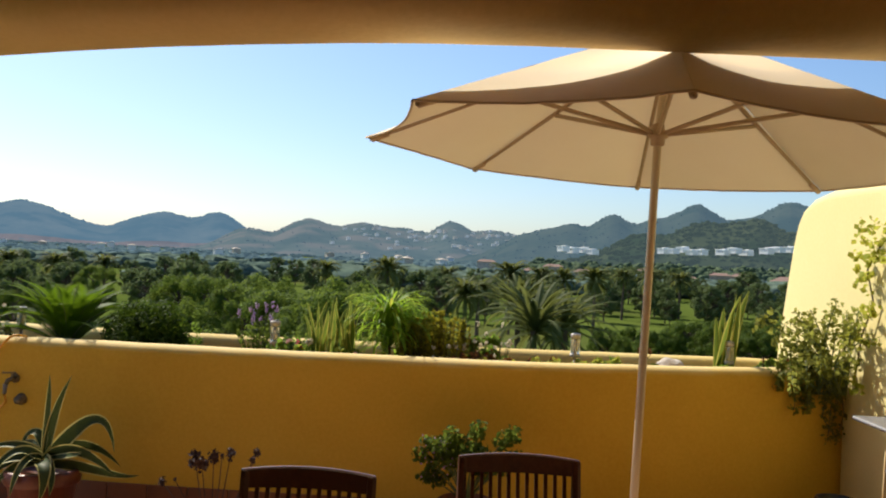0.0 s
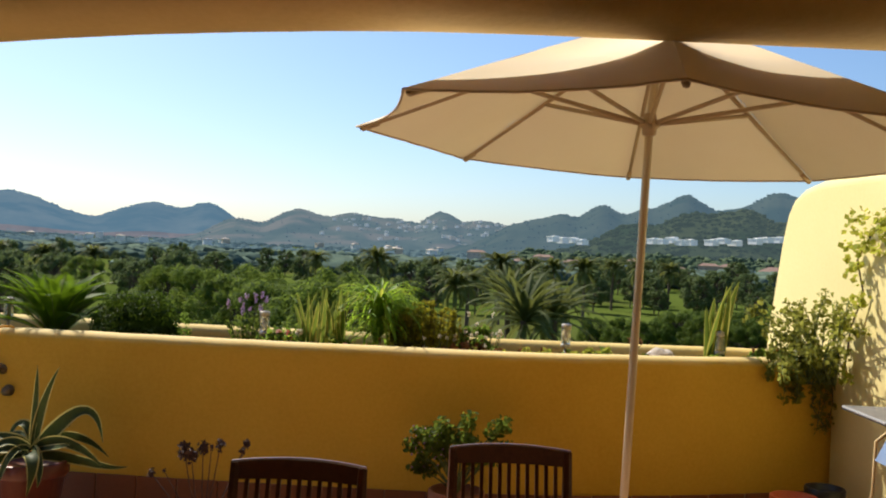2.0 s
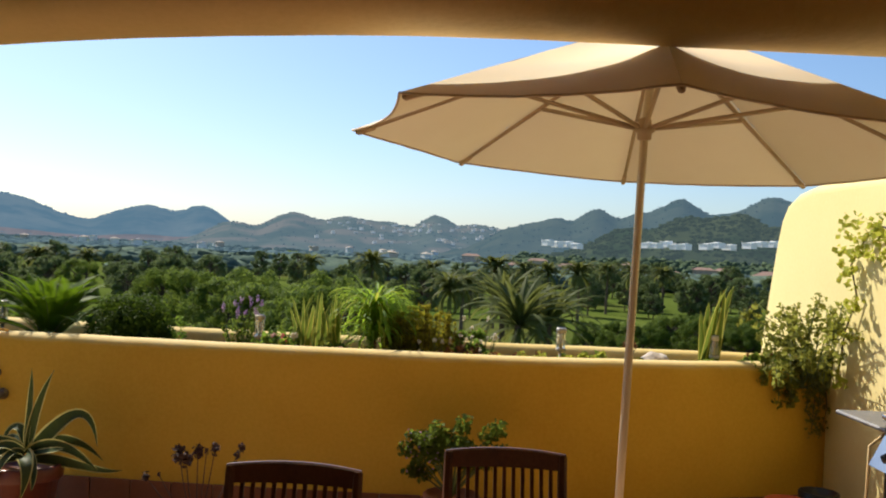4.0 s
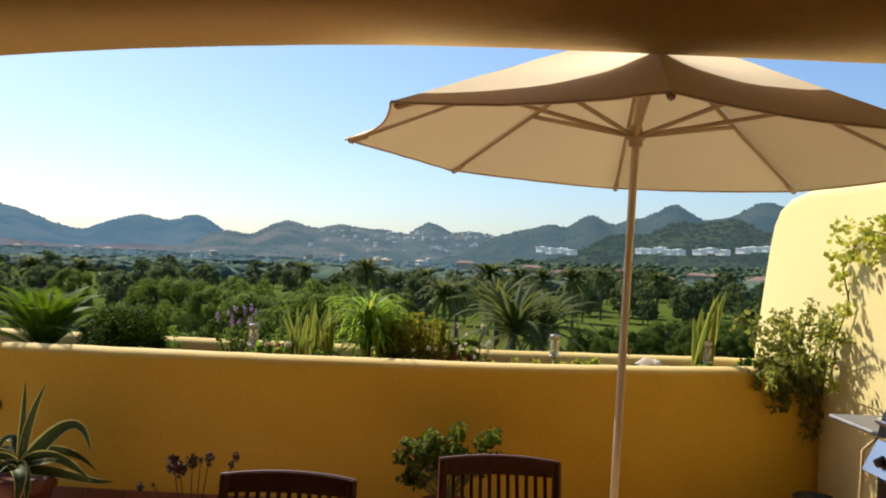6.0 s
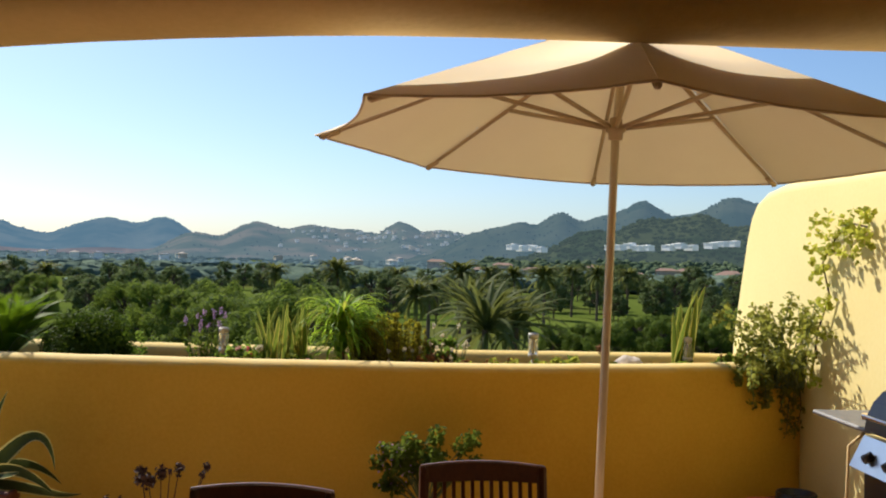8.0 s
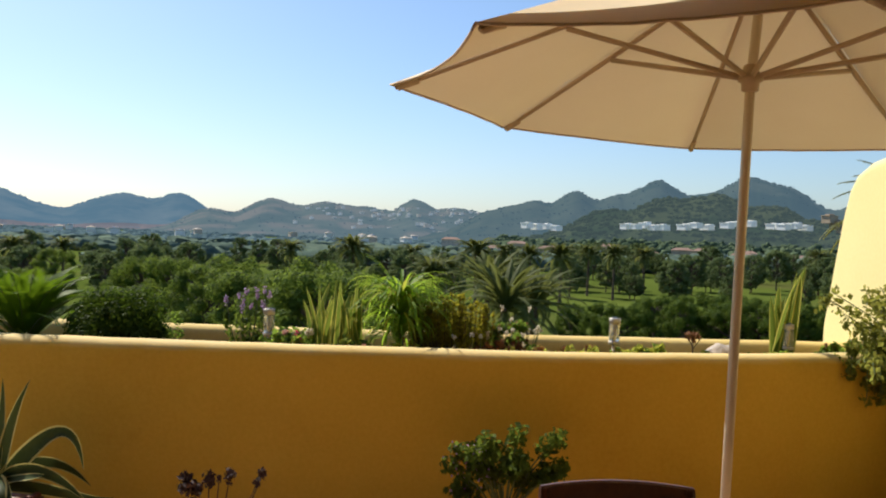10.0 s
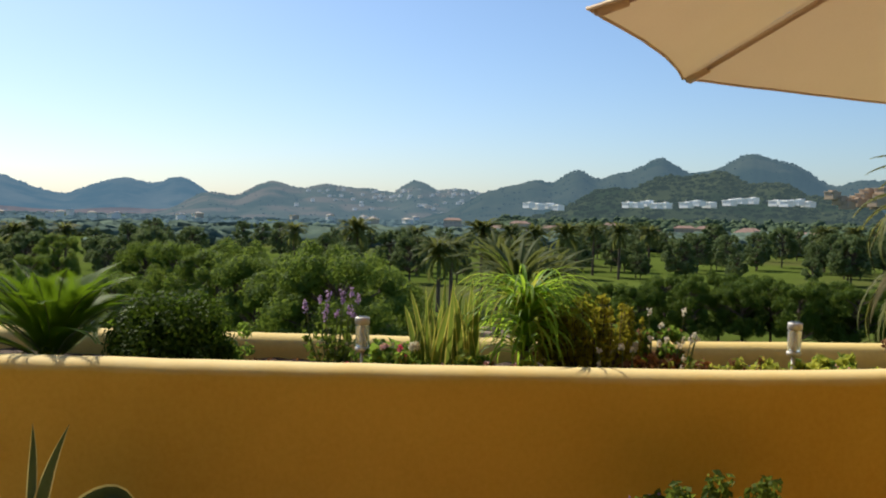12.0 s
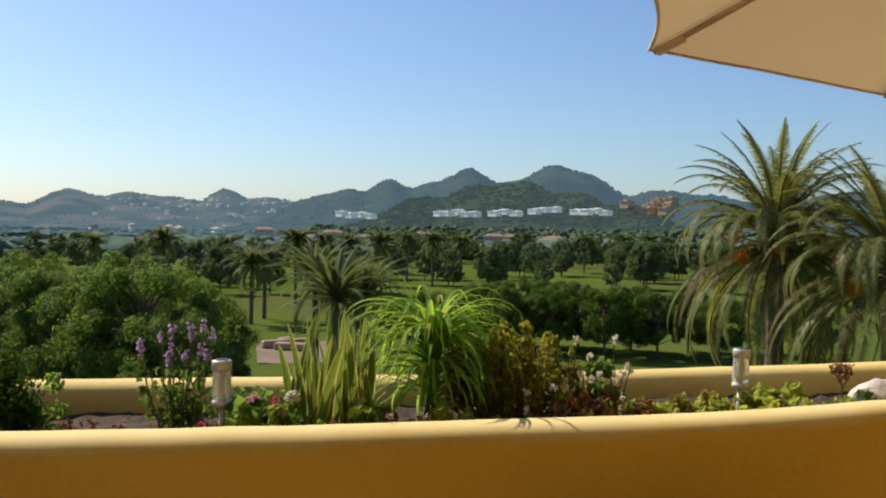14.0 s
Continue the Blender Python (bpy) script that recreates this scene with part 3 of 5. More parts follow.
def swept_wall(name, line, thick, top, bottom, x0, x1, label, coat):
    """A low garden wall with a rounded crest, following a curved line."""
    s = Shape()
    r = thick / 2
    prof = [(0.0, bottom), (0.0, top - r * 0.85)]
    prof += [(r - r * math.copysign(abs(math.cos(a)) ** 0.72, math.cos(a)), top - r * 0.85 + r * 0.85 * math.sin(a) ** 0.72) for a in [radians(d) for d in range(12, 180, 12)]]
    prof += [(thick, top - r * 0.85), (thick, bottom)]
    n, m = 90, len(prof)
    for i in range(n + 1):
        x = x0 + (x1 - x0) * i / n
        wob = 0.006 * noise.noise((x * 1.3, top, 2)) + 0.003 * noise.noise((x * 5, top, 5))
        for d, z in prof:
            s.v.append((x, line(x) + d + wob, z + (wob if z > 0.7 else 0)))
    for i in range(n):
        for k in range(m - 1):
            s.f.append((i * m + k, (i + 1) * m + k, (i + 1) * m + k + 1, i * m + k + 1))
    s.f += [tuple(range(m)), tuple(n * m + k for k in range(m))[::-1]]
    s.s = [0] * len(s.f)
    return solid(name, s, coat, label, "wall", smooth=True)


def sunlit_crest(name, low, high, tint):
    """The ochre plaster, sunlight painted along a wall's crest with an uneven lower edge."""
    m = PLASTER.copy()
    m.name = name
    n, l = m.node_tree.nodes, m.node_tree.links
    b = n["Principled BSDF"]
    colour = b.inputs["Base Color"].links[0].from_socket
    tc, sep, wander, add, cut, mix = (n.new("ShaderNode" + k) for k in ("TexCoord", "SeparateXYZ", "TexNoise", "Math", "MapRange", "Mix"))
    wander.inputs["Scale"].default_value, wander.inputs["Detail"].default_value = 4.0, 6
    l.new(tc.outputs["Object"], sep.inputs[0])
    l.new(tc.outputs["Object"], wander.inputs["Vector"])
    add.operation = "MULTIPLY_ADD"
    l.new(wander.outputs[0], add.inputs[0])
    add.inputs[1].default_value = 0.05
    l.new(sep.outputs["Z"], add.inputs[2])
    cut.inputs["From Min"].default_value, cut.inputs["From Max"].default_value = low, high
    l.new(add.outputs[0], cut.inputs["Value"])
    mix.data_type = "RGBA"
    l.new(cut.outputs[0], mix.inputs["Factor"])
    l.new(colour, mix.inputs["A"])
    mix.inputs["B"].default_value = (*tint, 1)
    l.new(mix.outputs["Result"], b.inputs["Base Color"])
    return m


# The paler top colour paints in the sun on the crest.
swept_wall("parapet_wall", inner_line, 0.20, 1.005, -0.25, -4.6, 2.56, "curved ochre plaster terrace wall with a rounded top painted sunlit", sunlit_crest("sunlit_crest_plaster", 0.985, 1.03, (0.71, 0.55, 0.23)))
swept_wall("planter_wall", outer_line, 0.20, 0.976, -1.2, -4.6, 2.56, "ochre plaster outer wall of the flower bed, toned as sunlit", RIM)

soil = Shape()
for i in range(141):
    for k in range(13):
        x = -4.6 + 7.16 * i / 140
        y = inner_line(x) + 0.1 + (outer_line(x) - inner_line(x)) * k / 12
        soil.v.append((x, y, 0.86 + 0.03 * noise.noise((x * 3, y * 3, 1)) + 0.02 * noise.noise((x * 14, y * 14, 4))))
soil.f = [(i * 13 + k, (i + 1) * 13 + k, (i + 1) * 13 + k + 1, i * 13 + k + 1) for i in range(140) for k in range(12)]
soil.s = [0] * len(soil.f)
solid("planter_soil", soil, SOIL, "reddish bark mulch in the flower bed", "soil")

fin = Shape()
prof = [(2.62, -0.3), (2.62, 2.17), (5.2, 2.19), (5.72, 2.19), (6.0, 2.155), (6.18, 2.09), (6.28, 1.99), (6.36, 1.82), (6.48, 1.45), (6.60, 1.06), (6.72, -1.2), (5.0, -1.2)]
m = len(prof)
fin.v = [(2.55, y, z) for y, z in prof] + [(2.85, y, z) for y, z in prof]
fin.f = [tuple(range(m))[::-1], tuple(m + k for k in range(m))] + [(k, (k + 1) % m, m + (k + 1) % m, m + k) for k in range(m)]
fin.s = [0] * len(fin.f)
round_edges(solid("wall_east", fin, PALE, "pale yellow plaster dividing wall with rounded shoulder", "wall"), 0.07, 5)

floor = Shape()
floor.box((-1.0, 0.95, -0.1), (7.4, 8.5, 0.2), bevel=0.004)
solid("floor", floor, FLOORTILE, "sandy terracotta tiled terrace floor", "floor")
base = Shape()
base.box((-1.0, 1.35, -5.6), (7.7, 9.6, 10.2), bevel=0.02)
solid("building_base", base, PLASTER, "ochre plaster storeys below the terrace", "building")

back = Shape()
back.box((-0.05, -3.1, 1.4), (5.6, 0.2, 2.8), bevel=0.01)
solid("wall_south", back, COLUMN, "cream plaster house wall behind the terrace", "wall")
side = Shape()
side.box((-2.75, -0.3, 1.4), (0.2, 5.4, 2.8), bevel=0.01)
solid("wall_west", side, COLUMN, "cream plaster side wall of the loggia", "wall")
east = Shape()
east.box((2.70, -0.2, 1.4), (0.28, 5.62, 2.8), bevel=0.01)
solid("wall_loggia_east", east, COLUMN, "cream plaster side wall of the loggia", "wall")

# Assumed dark panel that fills the gap between side wall and column.
shutter = thing("shutter", (-2.33, 2.60, 0.03), "dark brown panel with raised fields beside the column", "shutter")
s = Shape()
s.box((0, 0, 1.15), (0.60, 0.045, 2.26), bevel=0.008)
leaf_ob = part("panel", s, DARKWOOD, shutter)
for j in range(2):
    b = Shape()
    b.box((0, -0.03, 0.62 + 1.06 * j), (0.44, 0.02, 0.9), bevel=0.006)
    part("raised_field", b, DARKWOOD, leaf_ob)

col = Shape()
col.box((-1.938, 2.655, 1.395), (0.194, 0.18, 2.81), bevel=0.02)
round_edges(solid("column", col, COLUMN, "square cream plaster column with soft edges", "column"), 0.01, 2)


def eave(x):
    """How far out the curved edge of the loggia roof reaches."""
    return 3.065 + 0.122 * max(0.0, 0.4 - max(x, -2.7)) ** 1.8


beam = Shape()
prof = [(-0.42, 0.52), (-0.42, 0.13), (-0.40, 0.075), (-0.35, 0.035), (-0.27, 0.012), (-0.17, 0.0), (-0.08, 0.0), (-0.03, 0.008), (0.0, 0.03), (0.012, 0.07), (0.012, 0.52)]
m, n = len(prof), 72
for i in range(n + 1):
    x = -4.4 + 7.2 * i / n
    for d, z in prof:
        beam.v.append((x, eave(x) + d, 2.455 + z + 0.003 * noise.noise((x * 3, d * 4, 1))))
beam.f = [(i * m + k, i * m + k + 1, (i + 1) * m + k + 1, (i + 1) * m + k) for i in range(n) for k in range(m - 1)] + [tuple(range(m))[::-1], tuple(n * m + k for k in range(m))]
beam.s = [0] * len(beam.f)
solid("beam", beam, SOFFIT, "cream plaster lintel beam curving along the roof edge", "beam", smooth=True)


def roof_slab(low, high, inset, x0, x1):
    """A flat slab from the house wall out to the curved roof edge."""
    s = Shape()
    n = 48
    for i in range(n + 1):
        x = x0 + (x1 - x0) * i / n
        s.v += [(x, -3.2, low), (x, eave(x) - inset, low), (x, eave(x) - inset, high), (x, -3.2, high)]
    s.f = [(i * 4 + k, i * 4 + (k + 1) % 4, (i + 1) * 4 + (k + 1) % 4, (i + 1) * 4 + k) for i in range(n) for k in range(4)] + [(3, 2, 1, 0), tuple(n * 4 + k for k in range(4))]
    s.s = [0] * len(s.f)
    return s


solid("ceiling", roof_slab(2.80, 2.92, 0.30, -4.4, 2.8), SOFFIT, "cream plaster loggia ceiling", "ceiling")
solid("roof", roof_slab(2.976, 3.12, -0.02, -4.45, 2.85), PALE, "flat plaster roof over the loggia", "roof")


# ---- parasol ----
def parasol():
    c = Vector((0.913, 3.67, 0.0))
    p = thing("parasol", c, "open beige canvas parasol with eight ribs on a cream pole", "parasol")
    R, rim, top = 1.374, 2.125, 2.728

    def out_of(p0, p1):
        return (p1 - p0).normalized()

    def at(r, ang, z):
        x, y = r * math.cos(ang), r * math.sin(ang)
        return Vector((x, y, z - 0.036 * x - 0.026 * y))
    apex = Vector((0.047, 0.02, top))
    angs = [radians(172.1 - 45 * k) for k in range(8)]
    tips = [at(R, a, rim) for a in angs]
    s = Shape()
    s.tube([(-0.041, 0.02, 0.0), (-0.022, 0.02, 0.9), (0.008, 0.02, 2.2), (0.045, 0.02, top - 0.02)], [0.019, 0.019, 0.019, 0.018], 14)
    part("pole", s, POLE, p, smooth=True)
    s = Shape()
    s.lathe([(0.020, -0.05), (0.032, -0.045), (0.034, -0.015), (0.046, -0.01), (0.047, 0.016), (0.032, 0.022), (0.028, 0.05), (0.020, 0.055)], (0.008, 0.02, 2.225), 16)
    part("runner", s, RIB, p, "beige runner hub on the pole", smooth=True)
    s = Shape()
    s.lathe([(0.03, -0.03), (0.055, -0.02), (0.055, 0.01), (0.03, 0.03), (0.012, 0.06), (0.0, 0.065)], apex, 16)
    part("finial", s, RIB, p, smooth=True)
    for k in range(8):
        a, b = tips[k], tips[(k + 1) % 8]
        s = Shape()
        nu, nv = 12, 10
        for i in range(nv + 1):
            t = i / nv
            for j in range(nu + 1):
                u = j / nu
                q = apex.lerp(a, t).lerp(apex.lerp(b, t), u)
                sag = 4 * u * (1 - u) * t * (0.105 - 0.088 * t ** 2)
                pull = (Vector((0.0, 0, 0)) - Vector((q.x, q.y, 0))) * 4 * u * (1 - u) * 0.045 * t ** 3
                wrinkle = 0.004 * noise.noise((q.x * 9, q.y * 9, k))
                s.v.append(tuple(q + pull - Vector((0, 0, sag * 0.8 - wrinkle - 0.012))))
        s.f = [(i * (nu + 1) + j, i * (nu + 1) + j + 1, (i + 1) * (nu + 1) + j + 1, (i + 1) * (nu + 1) + j) for i in range(nv) for j in range(nu)]
        s.s = [0] * len(s.f)
        panel = part("canopy_panel", s, CLOTH, p, smooth=True)
        edge = [Vector(v) for v in s.v[-(nu + 1):]]
        h = Shape()
        h.tube([e + Vector((0, 0, -0.002)) for e in edge], 0.005, 6)
        part("hem", h, HEM, panel, smooth=True)
        r = Shape()
        drop = Vector((0, 0, -0.018))
        r.tube([apex + drop, apex.lerp(a, 0.5) + drop, a - out_of(apex, a) * 0.02 + drop * 0.5], [0.010, 0.011, 0.009], 8)
        rib = part("rib", r, RIB, p, smooth=True)
        out = (a - apex).normalized()
        e = Shape()
        e.tube([a - out * 0.12 + drop * 0.9, a - out * 0.03 + drop * 0.6], [0.012, 0.015], 8)
        part("rib_pocket", e, HEM, rib, "stitched canvas pocket at the rib end", smooth=True)
        st = Shape()
        mid = apex.lerp(a, 0.52) + drop * 1.6
        st.tube([Vector((0.008 + 0.045 * math.cos(angs[k]), 0.02 + 0.045 * math.sin(angs[k]), 2.235)), mid], 0.011, 8)
        part("strut", st, RIB, p, smooth=True)
    return p


parasol()


# ---- chairs ----
def teak_chair():
    c = thing("garden_chair", (0, 0, 0), "dark-stained teak garden chair with a slatted back", "chair", "chairs on the terrace")
    W, H = 0.45, 0.885

    def rail(name, z, y, h, d, arch=0.0, width=W):
        s = Shape()
        n = 14
        for i in range(n + 1):
            u = i / n * 2 - 1
            yy = y + 0.03 * (1 - u * u)
            zz = z + arch * (1 - u * u)
            for dy, dz in ((-d / 2, -h / 2), (d / 2, -h / 2), (d / 2, h / 2 - 0.006), (d / 2 - 0.006, h / 2), (-d / 2 + 0.006, h / 2), (-d / 2, h / 2 - 0.006)):
                s.v.append((u * width / 2, yy + dy, zz + (dz if dz > 0 else dz - arch * (1 - u * u) * 0.8)))
        s.f = [(i * 6 + k, (i + 1) * 6 + k, (i + 1) * 6 + (k + 1) % 6, i * 6 + (k + 1) % 6) for i in range(n) for k in range(6)] + [tuple(range(6))[::-1], tuple(n * 6 + k for k in range(6))]
        s.s = [0] * len(s.f)
        return part(name, s, TEAK, c)
    rail("top_rail", H - 0.034, 0.30, 0.062, 0.026, 0.012)
    rail("lower_rail", 0.50, 0.245, 0.05, 0.024, 0.0, W - 0.06)
    for k in range(11):
        u = -0.86 + 1.72 * k / 10
        s = Shape()
        x, bow = u * (W / 2 - 0.025), 0.03 * (1 - u * u)
        s.tube([(x, 0.245 + bow, 0.51), (x, 0.255 + bow, 0.65), (x, 0.30 + bow, H - 0.058)], 0.0095, 4)
        part("back_slat", s, TEAK, c)
    for sx in (-1, 1):
        s = Shape()
        s.tube([(sx * 0.213, 0.28, 0.0), (sx * 0.213, 0.225, 0.42), (sx * 0.213, 0.25, 0.60), (sx * 0.213, 0.30, H - 0.01)], [0.019, 0.021, 0.020, 0.017], 6)
        part("leg", s, TEAK, c)
        s = Shape()
        s.box((sx * 0.2, -0.2, 0.215), (0.038, 0.038, 0.43), bevel=0.005)
        part("leg", s, TEAK, c)
        s = Shape()
        s.box((sx * 0.2, 0.01, 0.405), (0.026, 0.40, 0.05), bevel=0.005)
        part("side_rail", s, TEAK, c)
    for k in range(8):
        s = Shape()
        s.box((0, -0.215 + 0.057 * k, 0.437), (0.43, 0.047, 0.018), bevel=0.004)
        part("seat_slat", s, TEAK, c)
    return c


chair = teak_chair()
chair.matrix_basis = pose(-0.465, 2.20, 0, 0, 0, -2)
copy_thing(chair, pose(0.285, 2.57, 0, 0, 0, 1.5))


# ---- plants in pots on the terrace ----
def pot(parent, r, h, material, at=(0, 0, 0), name="pot", label=""):
    s = Shape()
    s.lathe([(r * 0.70, 0), (r * 0.74, 0.01), (r * 0.93, h * 0.78), (r * 1.02, h * 0.79), (r * 1.05, h * 0.82), (r * 1.05, h * 0.98), (r * 1.0, h), (r * 0.92, h), (r * 0.9, h * 0.9), (0.01, h * 0.9)], at, 28)
    return part(name, s, material, parent, label, smooth=True)


def agave():
    a = thing("agave", (-2.185, 4.42, 0), "variegated agave with yellow leaf margins in a dark red pot", "plant")
    pot(a, 0.19, 0.37, OXBLOOD)
    # each leaf: four control places (sideways, depth, height over the crown) in centimetres, and a width
    leaves_ = (((0, 0, 0), (1, 1, 20), (1, 2, 30), (0, 3, 43), 4.6), ((1, 0, 0), (4, -1, 18), (5, 0, 28), (12, 2, 43), 5.6),
               ((2, 0, 0), (14, 2, 14), (30, 4, 36), (35, 4, 4), 8.5), ((2, -2, 0), (14, -6, 10), (26, -8, 8), (41, -10, -5), 7.5),
               ((3, 0, -3), (20, 0, 0), (36, 2, -10), (49, 2, -7), 6.5), ((0, 3, 0), (-4, 6, 17), (-13, 8, 14), (-16, 8, 1), 7.0),
               ((0, 0, 0), (-10, 0, 9), (-22, -2, 7), (-31, -3, 3), 6.5), ((0, -2, 0), (-14, -8, 5), (-28, -12, -4), (-32, -14, -17), 6.5),
               ((0, -2, 0), (-7, -10, 11), (-14, -16, 4), (-19, -18, -8), 7.0), ((1, -3, 0), (4, -12, 2), (12, -20, 0), (8, -22, -18), 9.0),
               ((2, -2, 0), (10, -12, 2), (14, -18, -6), (12, -19, -14), 7.0), ((0, -2, -1), (-11, -10, 0), (-17, -14, -8), (-20, -15, -18), 6.0),
               ((1, 3, 0), (7, 8, 9), (12, 10, 11), (15, 11, 11), 6.0), ((2, 3, 0), (12, 10, 10), (24, 14, 6), (34, 16, -6), 6.5),
               ((-1, 2, 0), (-10, 10, 10), (-20, 14, 4), (-28, 16, -6), 6.5), ((0, -3, 0), (-2, -12, 6), (-5, -20, -2), (-6, -22, -14), 7.0),
               ((2, -2, 0), (16, -10, 4), (22, -16, 6), (27, -18, 8), 4.5), ((0, -2, 0), (-16, -4, 2), (-24, -6, -6), (-27, -8, -16), 5.5))
    for p0, p1, p2, p3, width in leaves_:
        pts = [Vector((q[0] * 1.06, q[1] * 1.06, q[2] * 1.06 + 42)) * 0.01 for q in (p0, p1, p2, p3)]
        s, rows, n = Shape(), [], 14
        for i in range(n + 1):
            t = i / n
            q = pts[0] * (1 - t) ** 3 + pts[1] * 3 * t * (1 - t) ** 2 + pts[2] * 3 * t * t * (1 - t) + pts[3] * t ** 3
            d = ((pts[1] - pts[0]) * (1 - t) ** 2 + (pts[2] - pts[1]) * 2 * t * (1 - t) + (pts[3] - pts[2]) * t * t).normalized()
            across = d.cross(Vector((0.15, -0.9, 0.45))).normalized()
            side = (across * 0.8 + d.cross(across) * 0.5 * math.sin(2.2 * t + width)).normalized()
            up = side.cross(d)
            w = width * 0.005 * (min(1.0, 0.7 + 1.6 * t) * (1 - t ** 2.4) + 0.03)
            rows.append([q - side * w + up * w * 0.3, q - side * w * 0.78 + up * w * 0.2, q - up * 0.008 * (1 - t), q + side * w * 0.78 + up * w * 0.2, q + side * w + up * w * 0.3])
        s.v = [tuple(q) for row in rows for q in row]
        s.f = [(i * 5 + k, i * 5 + k + 1, (i + 1) * 5 + k + 1, (i + 1) * 5 + k) for i in range(n) for k in range(4)]
        s.s = [1 if k in (0, 3) else 0 for i in range(n) for k in range(4)]
        part("leaf", s.mesh("leaf", [AGAVE_LEAF, AGAVE_EDGE], True), None, a)
    return a


agave()


def flower_shrub():
    rng = random.Random(12)
    b = thing("potted_shrub", (0.13, 4.52, 0), "leafy shrub with small blue flowers in a dark pot", "plant")
    pot(b, 0.15, 0.28, TERRACOTTA)
    tips = []
    st = Shape()
    for k in range(24):
        ang, reach = rng.uniform(0, math.tau), rng.uniform(0.05, 0.32)
        x, y, z = math.cos(ang) * reach, math.sin(ang) * reach * 0.45, rng.uniform(0.48, 0.76) - reach * 0.38
        st.tube([(0, 0, 0.26), (x * 0.5, y * 0.5, 0.24 + (z - 0.24) * 0.65), (x, y, z)], [0.006, 0.004, 0.002], 5)
        tips += [((x * t, y * t, 0.26 + (z - 0.26) * (t * 0.5 + 0.5)), 0.05) for t in (0.7, 0.9, 1.0)]
    part("stem", st, STEM, b)
    s = Shape()
    s.leaves(2300, 0.021, rng, clumps(tips), 0, 0.7)
    s.leaves(110, 0.017, rng, clumps([t for t in tips if t[0][0] < -0.1] or tips), 1, 0.7, 1.0)
    part("foliage", s.mesh("foliage", [SHRUB_LEAF, PURPLE]), None, b)


flower_shrub()


def dried_flowers():
    rng = random.Random(5)
    d = thing("dried_flowers", (-1.10, 3.85, 0), "dried dark flower heads on thin stalks in a pot", "plant")
    pot(d, 0.13, 0.26, TERRACOTTA)
    for x, z, r in ((-0.26, 0.47, 0.020), (-0.20, 0.48, 0.008), (-0.09, 0.60, 0.034), (-0.06, 0.57, 0.030), (-0.005, 0.615, 0.028), (0.03, 0.61, 0.012), (0.075, 0.625, 0.024), (0.20, 0.635, 0.018), (0.18, 0.60, 0.015)):
        y = rng.uniform(-0.05, 0.05)
        s = Shape()
        s.tube([(x * 0.15, y * 0.3, 0.23), (x * 0.7, y, 0.23 + (z - 0.23) * 0.6), (x, y, z)], [0.004, 0.003, 0.002], 5)
        stalk = part("stalk", s, DRY, d)
        h = Shape()
        h.leaves(64, r * 0.6, rng, shell((x, y, z), (r * 1.3, r * 1.3, r * 1.7), 0.2), 0, 0.6)
        part("flower_head", h, DRY, stalk)


dried_flowers()

for x, y, r, h, mat_, lab in ((2.06, 4.66, 0.13, 0.29, RED, "orange-red plastic flower pot by the wall"), (2.30, 4.82, 0.11, 0.31, BLACK, "black plastic flower pot by the wall")):
    t = thing("flower_pot", (x, y, 0), lab, "pot")
    pot(t, r, h, mat_)


# ---- tap and hose on the wall ----
def wall_y(x):
    return inner_line(x)


def water_tap():
    x = -2.63
    t = thing("garden_tap", (x, wall_y(x), 0.76), "tarnished brass garden tap on the wall with hose connector", "tap")
    s = Shape()
    s.lathe([(0.030, -0.006), (0.032, 0.0), (0.026, 0.012), (0.012, 0.018)], (0, 0, 0), 16)
    rot = Matrix.Rotation(radians(90), 3, "X")
    s.v = [tuple(rot @ Vector(v)) for v in s.v]
    part("flange", s, CHROME, t, smooth=True)
    s = Shape()
    s.tube([(0, 0, 0), (0, -0.05, 0.0), (-0.01, -0.075, -0.005), (-0.02, -0.085, -0.03)], [0.012, 0.014, 0.014, 0.012], 10)
    part("spout", s, CHROME, t, smooth=True)
    s = Shape()
    s.tube([(0, -0.045, 0.0), (0, -0.045, 0.032)], 0.008, 8)
    s.box((-0.022, -0.045, 0.037), (0.075, 0.016, 0.010), 0.2)
    part("handle", s, CHROME, t)
    s = Shape()
    s.tube([(-0.02, -0.085, -0.028), (-0.024, -0.085, -0.085)], [0.014, 0.011], 10)
    part("hose_connector", s, GREY, t, smooth=True)
    x2 = -2.585
    v = thing("wall_valve", (x2, wall_y(x2), 0.635), "round tarnished metal valve cap on the wall", "valve")
    s = Shape()
    s.lathe([(0.034, -0.004), (0.036, 0.006), (0.028, 0.014), (0.018, 0.018), (0.018, 0.034), (0.026, 0.036), (0.026, 0.052), (0.0, 0.055)], (0, 0, 0), 16)
    s.v = [tuple(rot @ Vector(p)) for p in s.v]
    part("cap", s, CHROME, v, smooth=True)


water_tap()


def hose_curve(name, pts, r, label):
    cu = bpy.data.curves.new(name, "CURVE")
    cu.dimensions, cu.bevel_depth, cu.bevel_resolution, cu.resolution_u = "3D", r, 3, 6
    sp = cu.splines.new("NURBS")
    sp.points.add(len(pts) - 1)
    for q, p in zip(sp.points, pts):
        q.co = (*p, 1)
    sp.use_endpoint_u, sp.order_u = True, 3
    cu.materials.append(HOSE)
    return tagged(new(name, cu), label, "hose")


def on_wall(seq, off=0.02):
    return [(x, wall_y(x) - off, z) for x, z in seq]


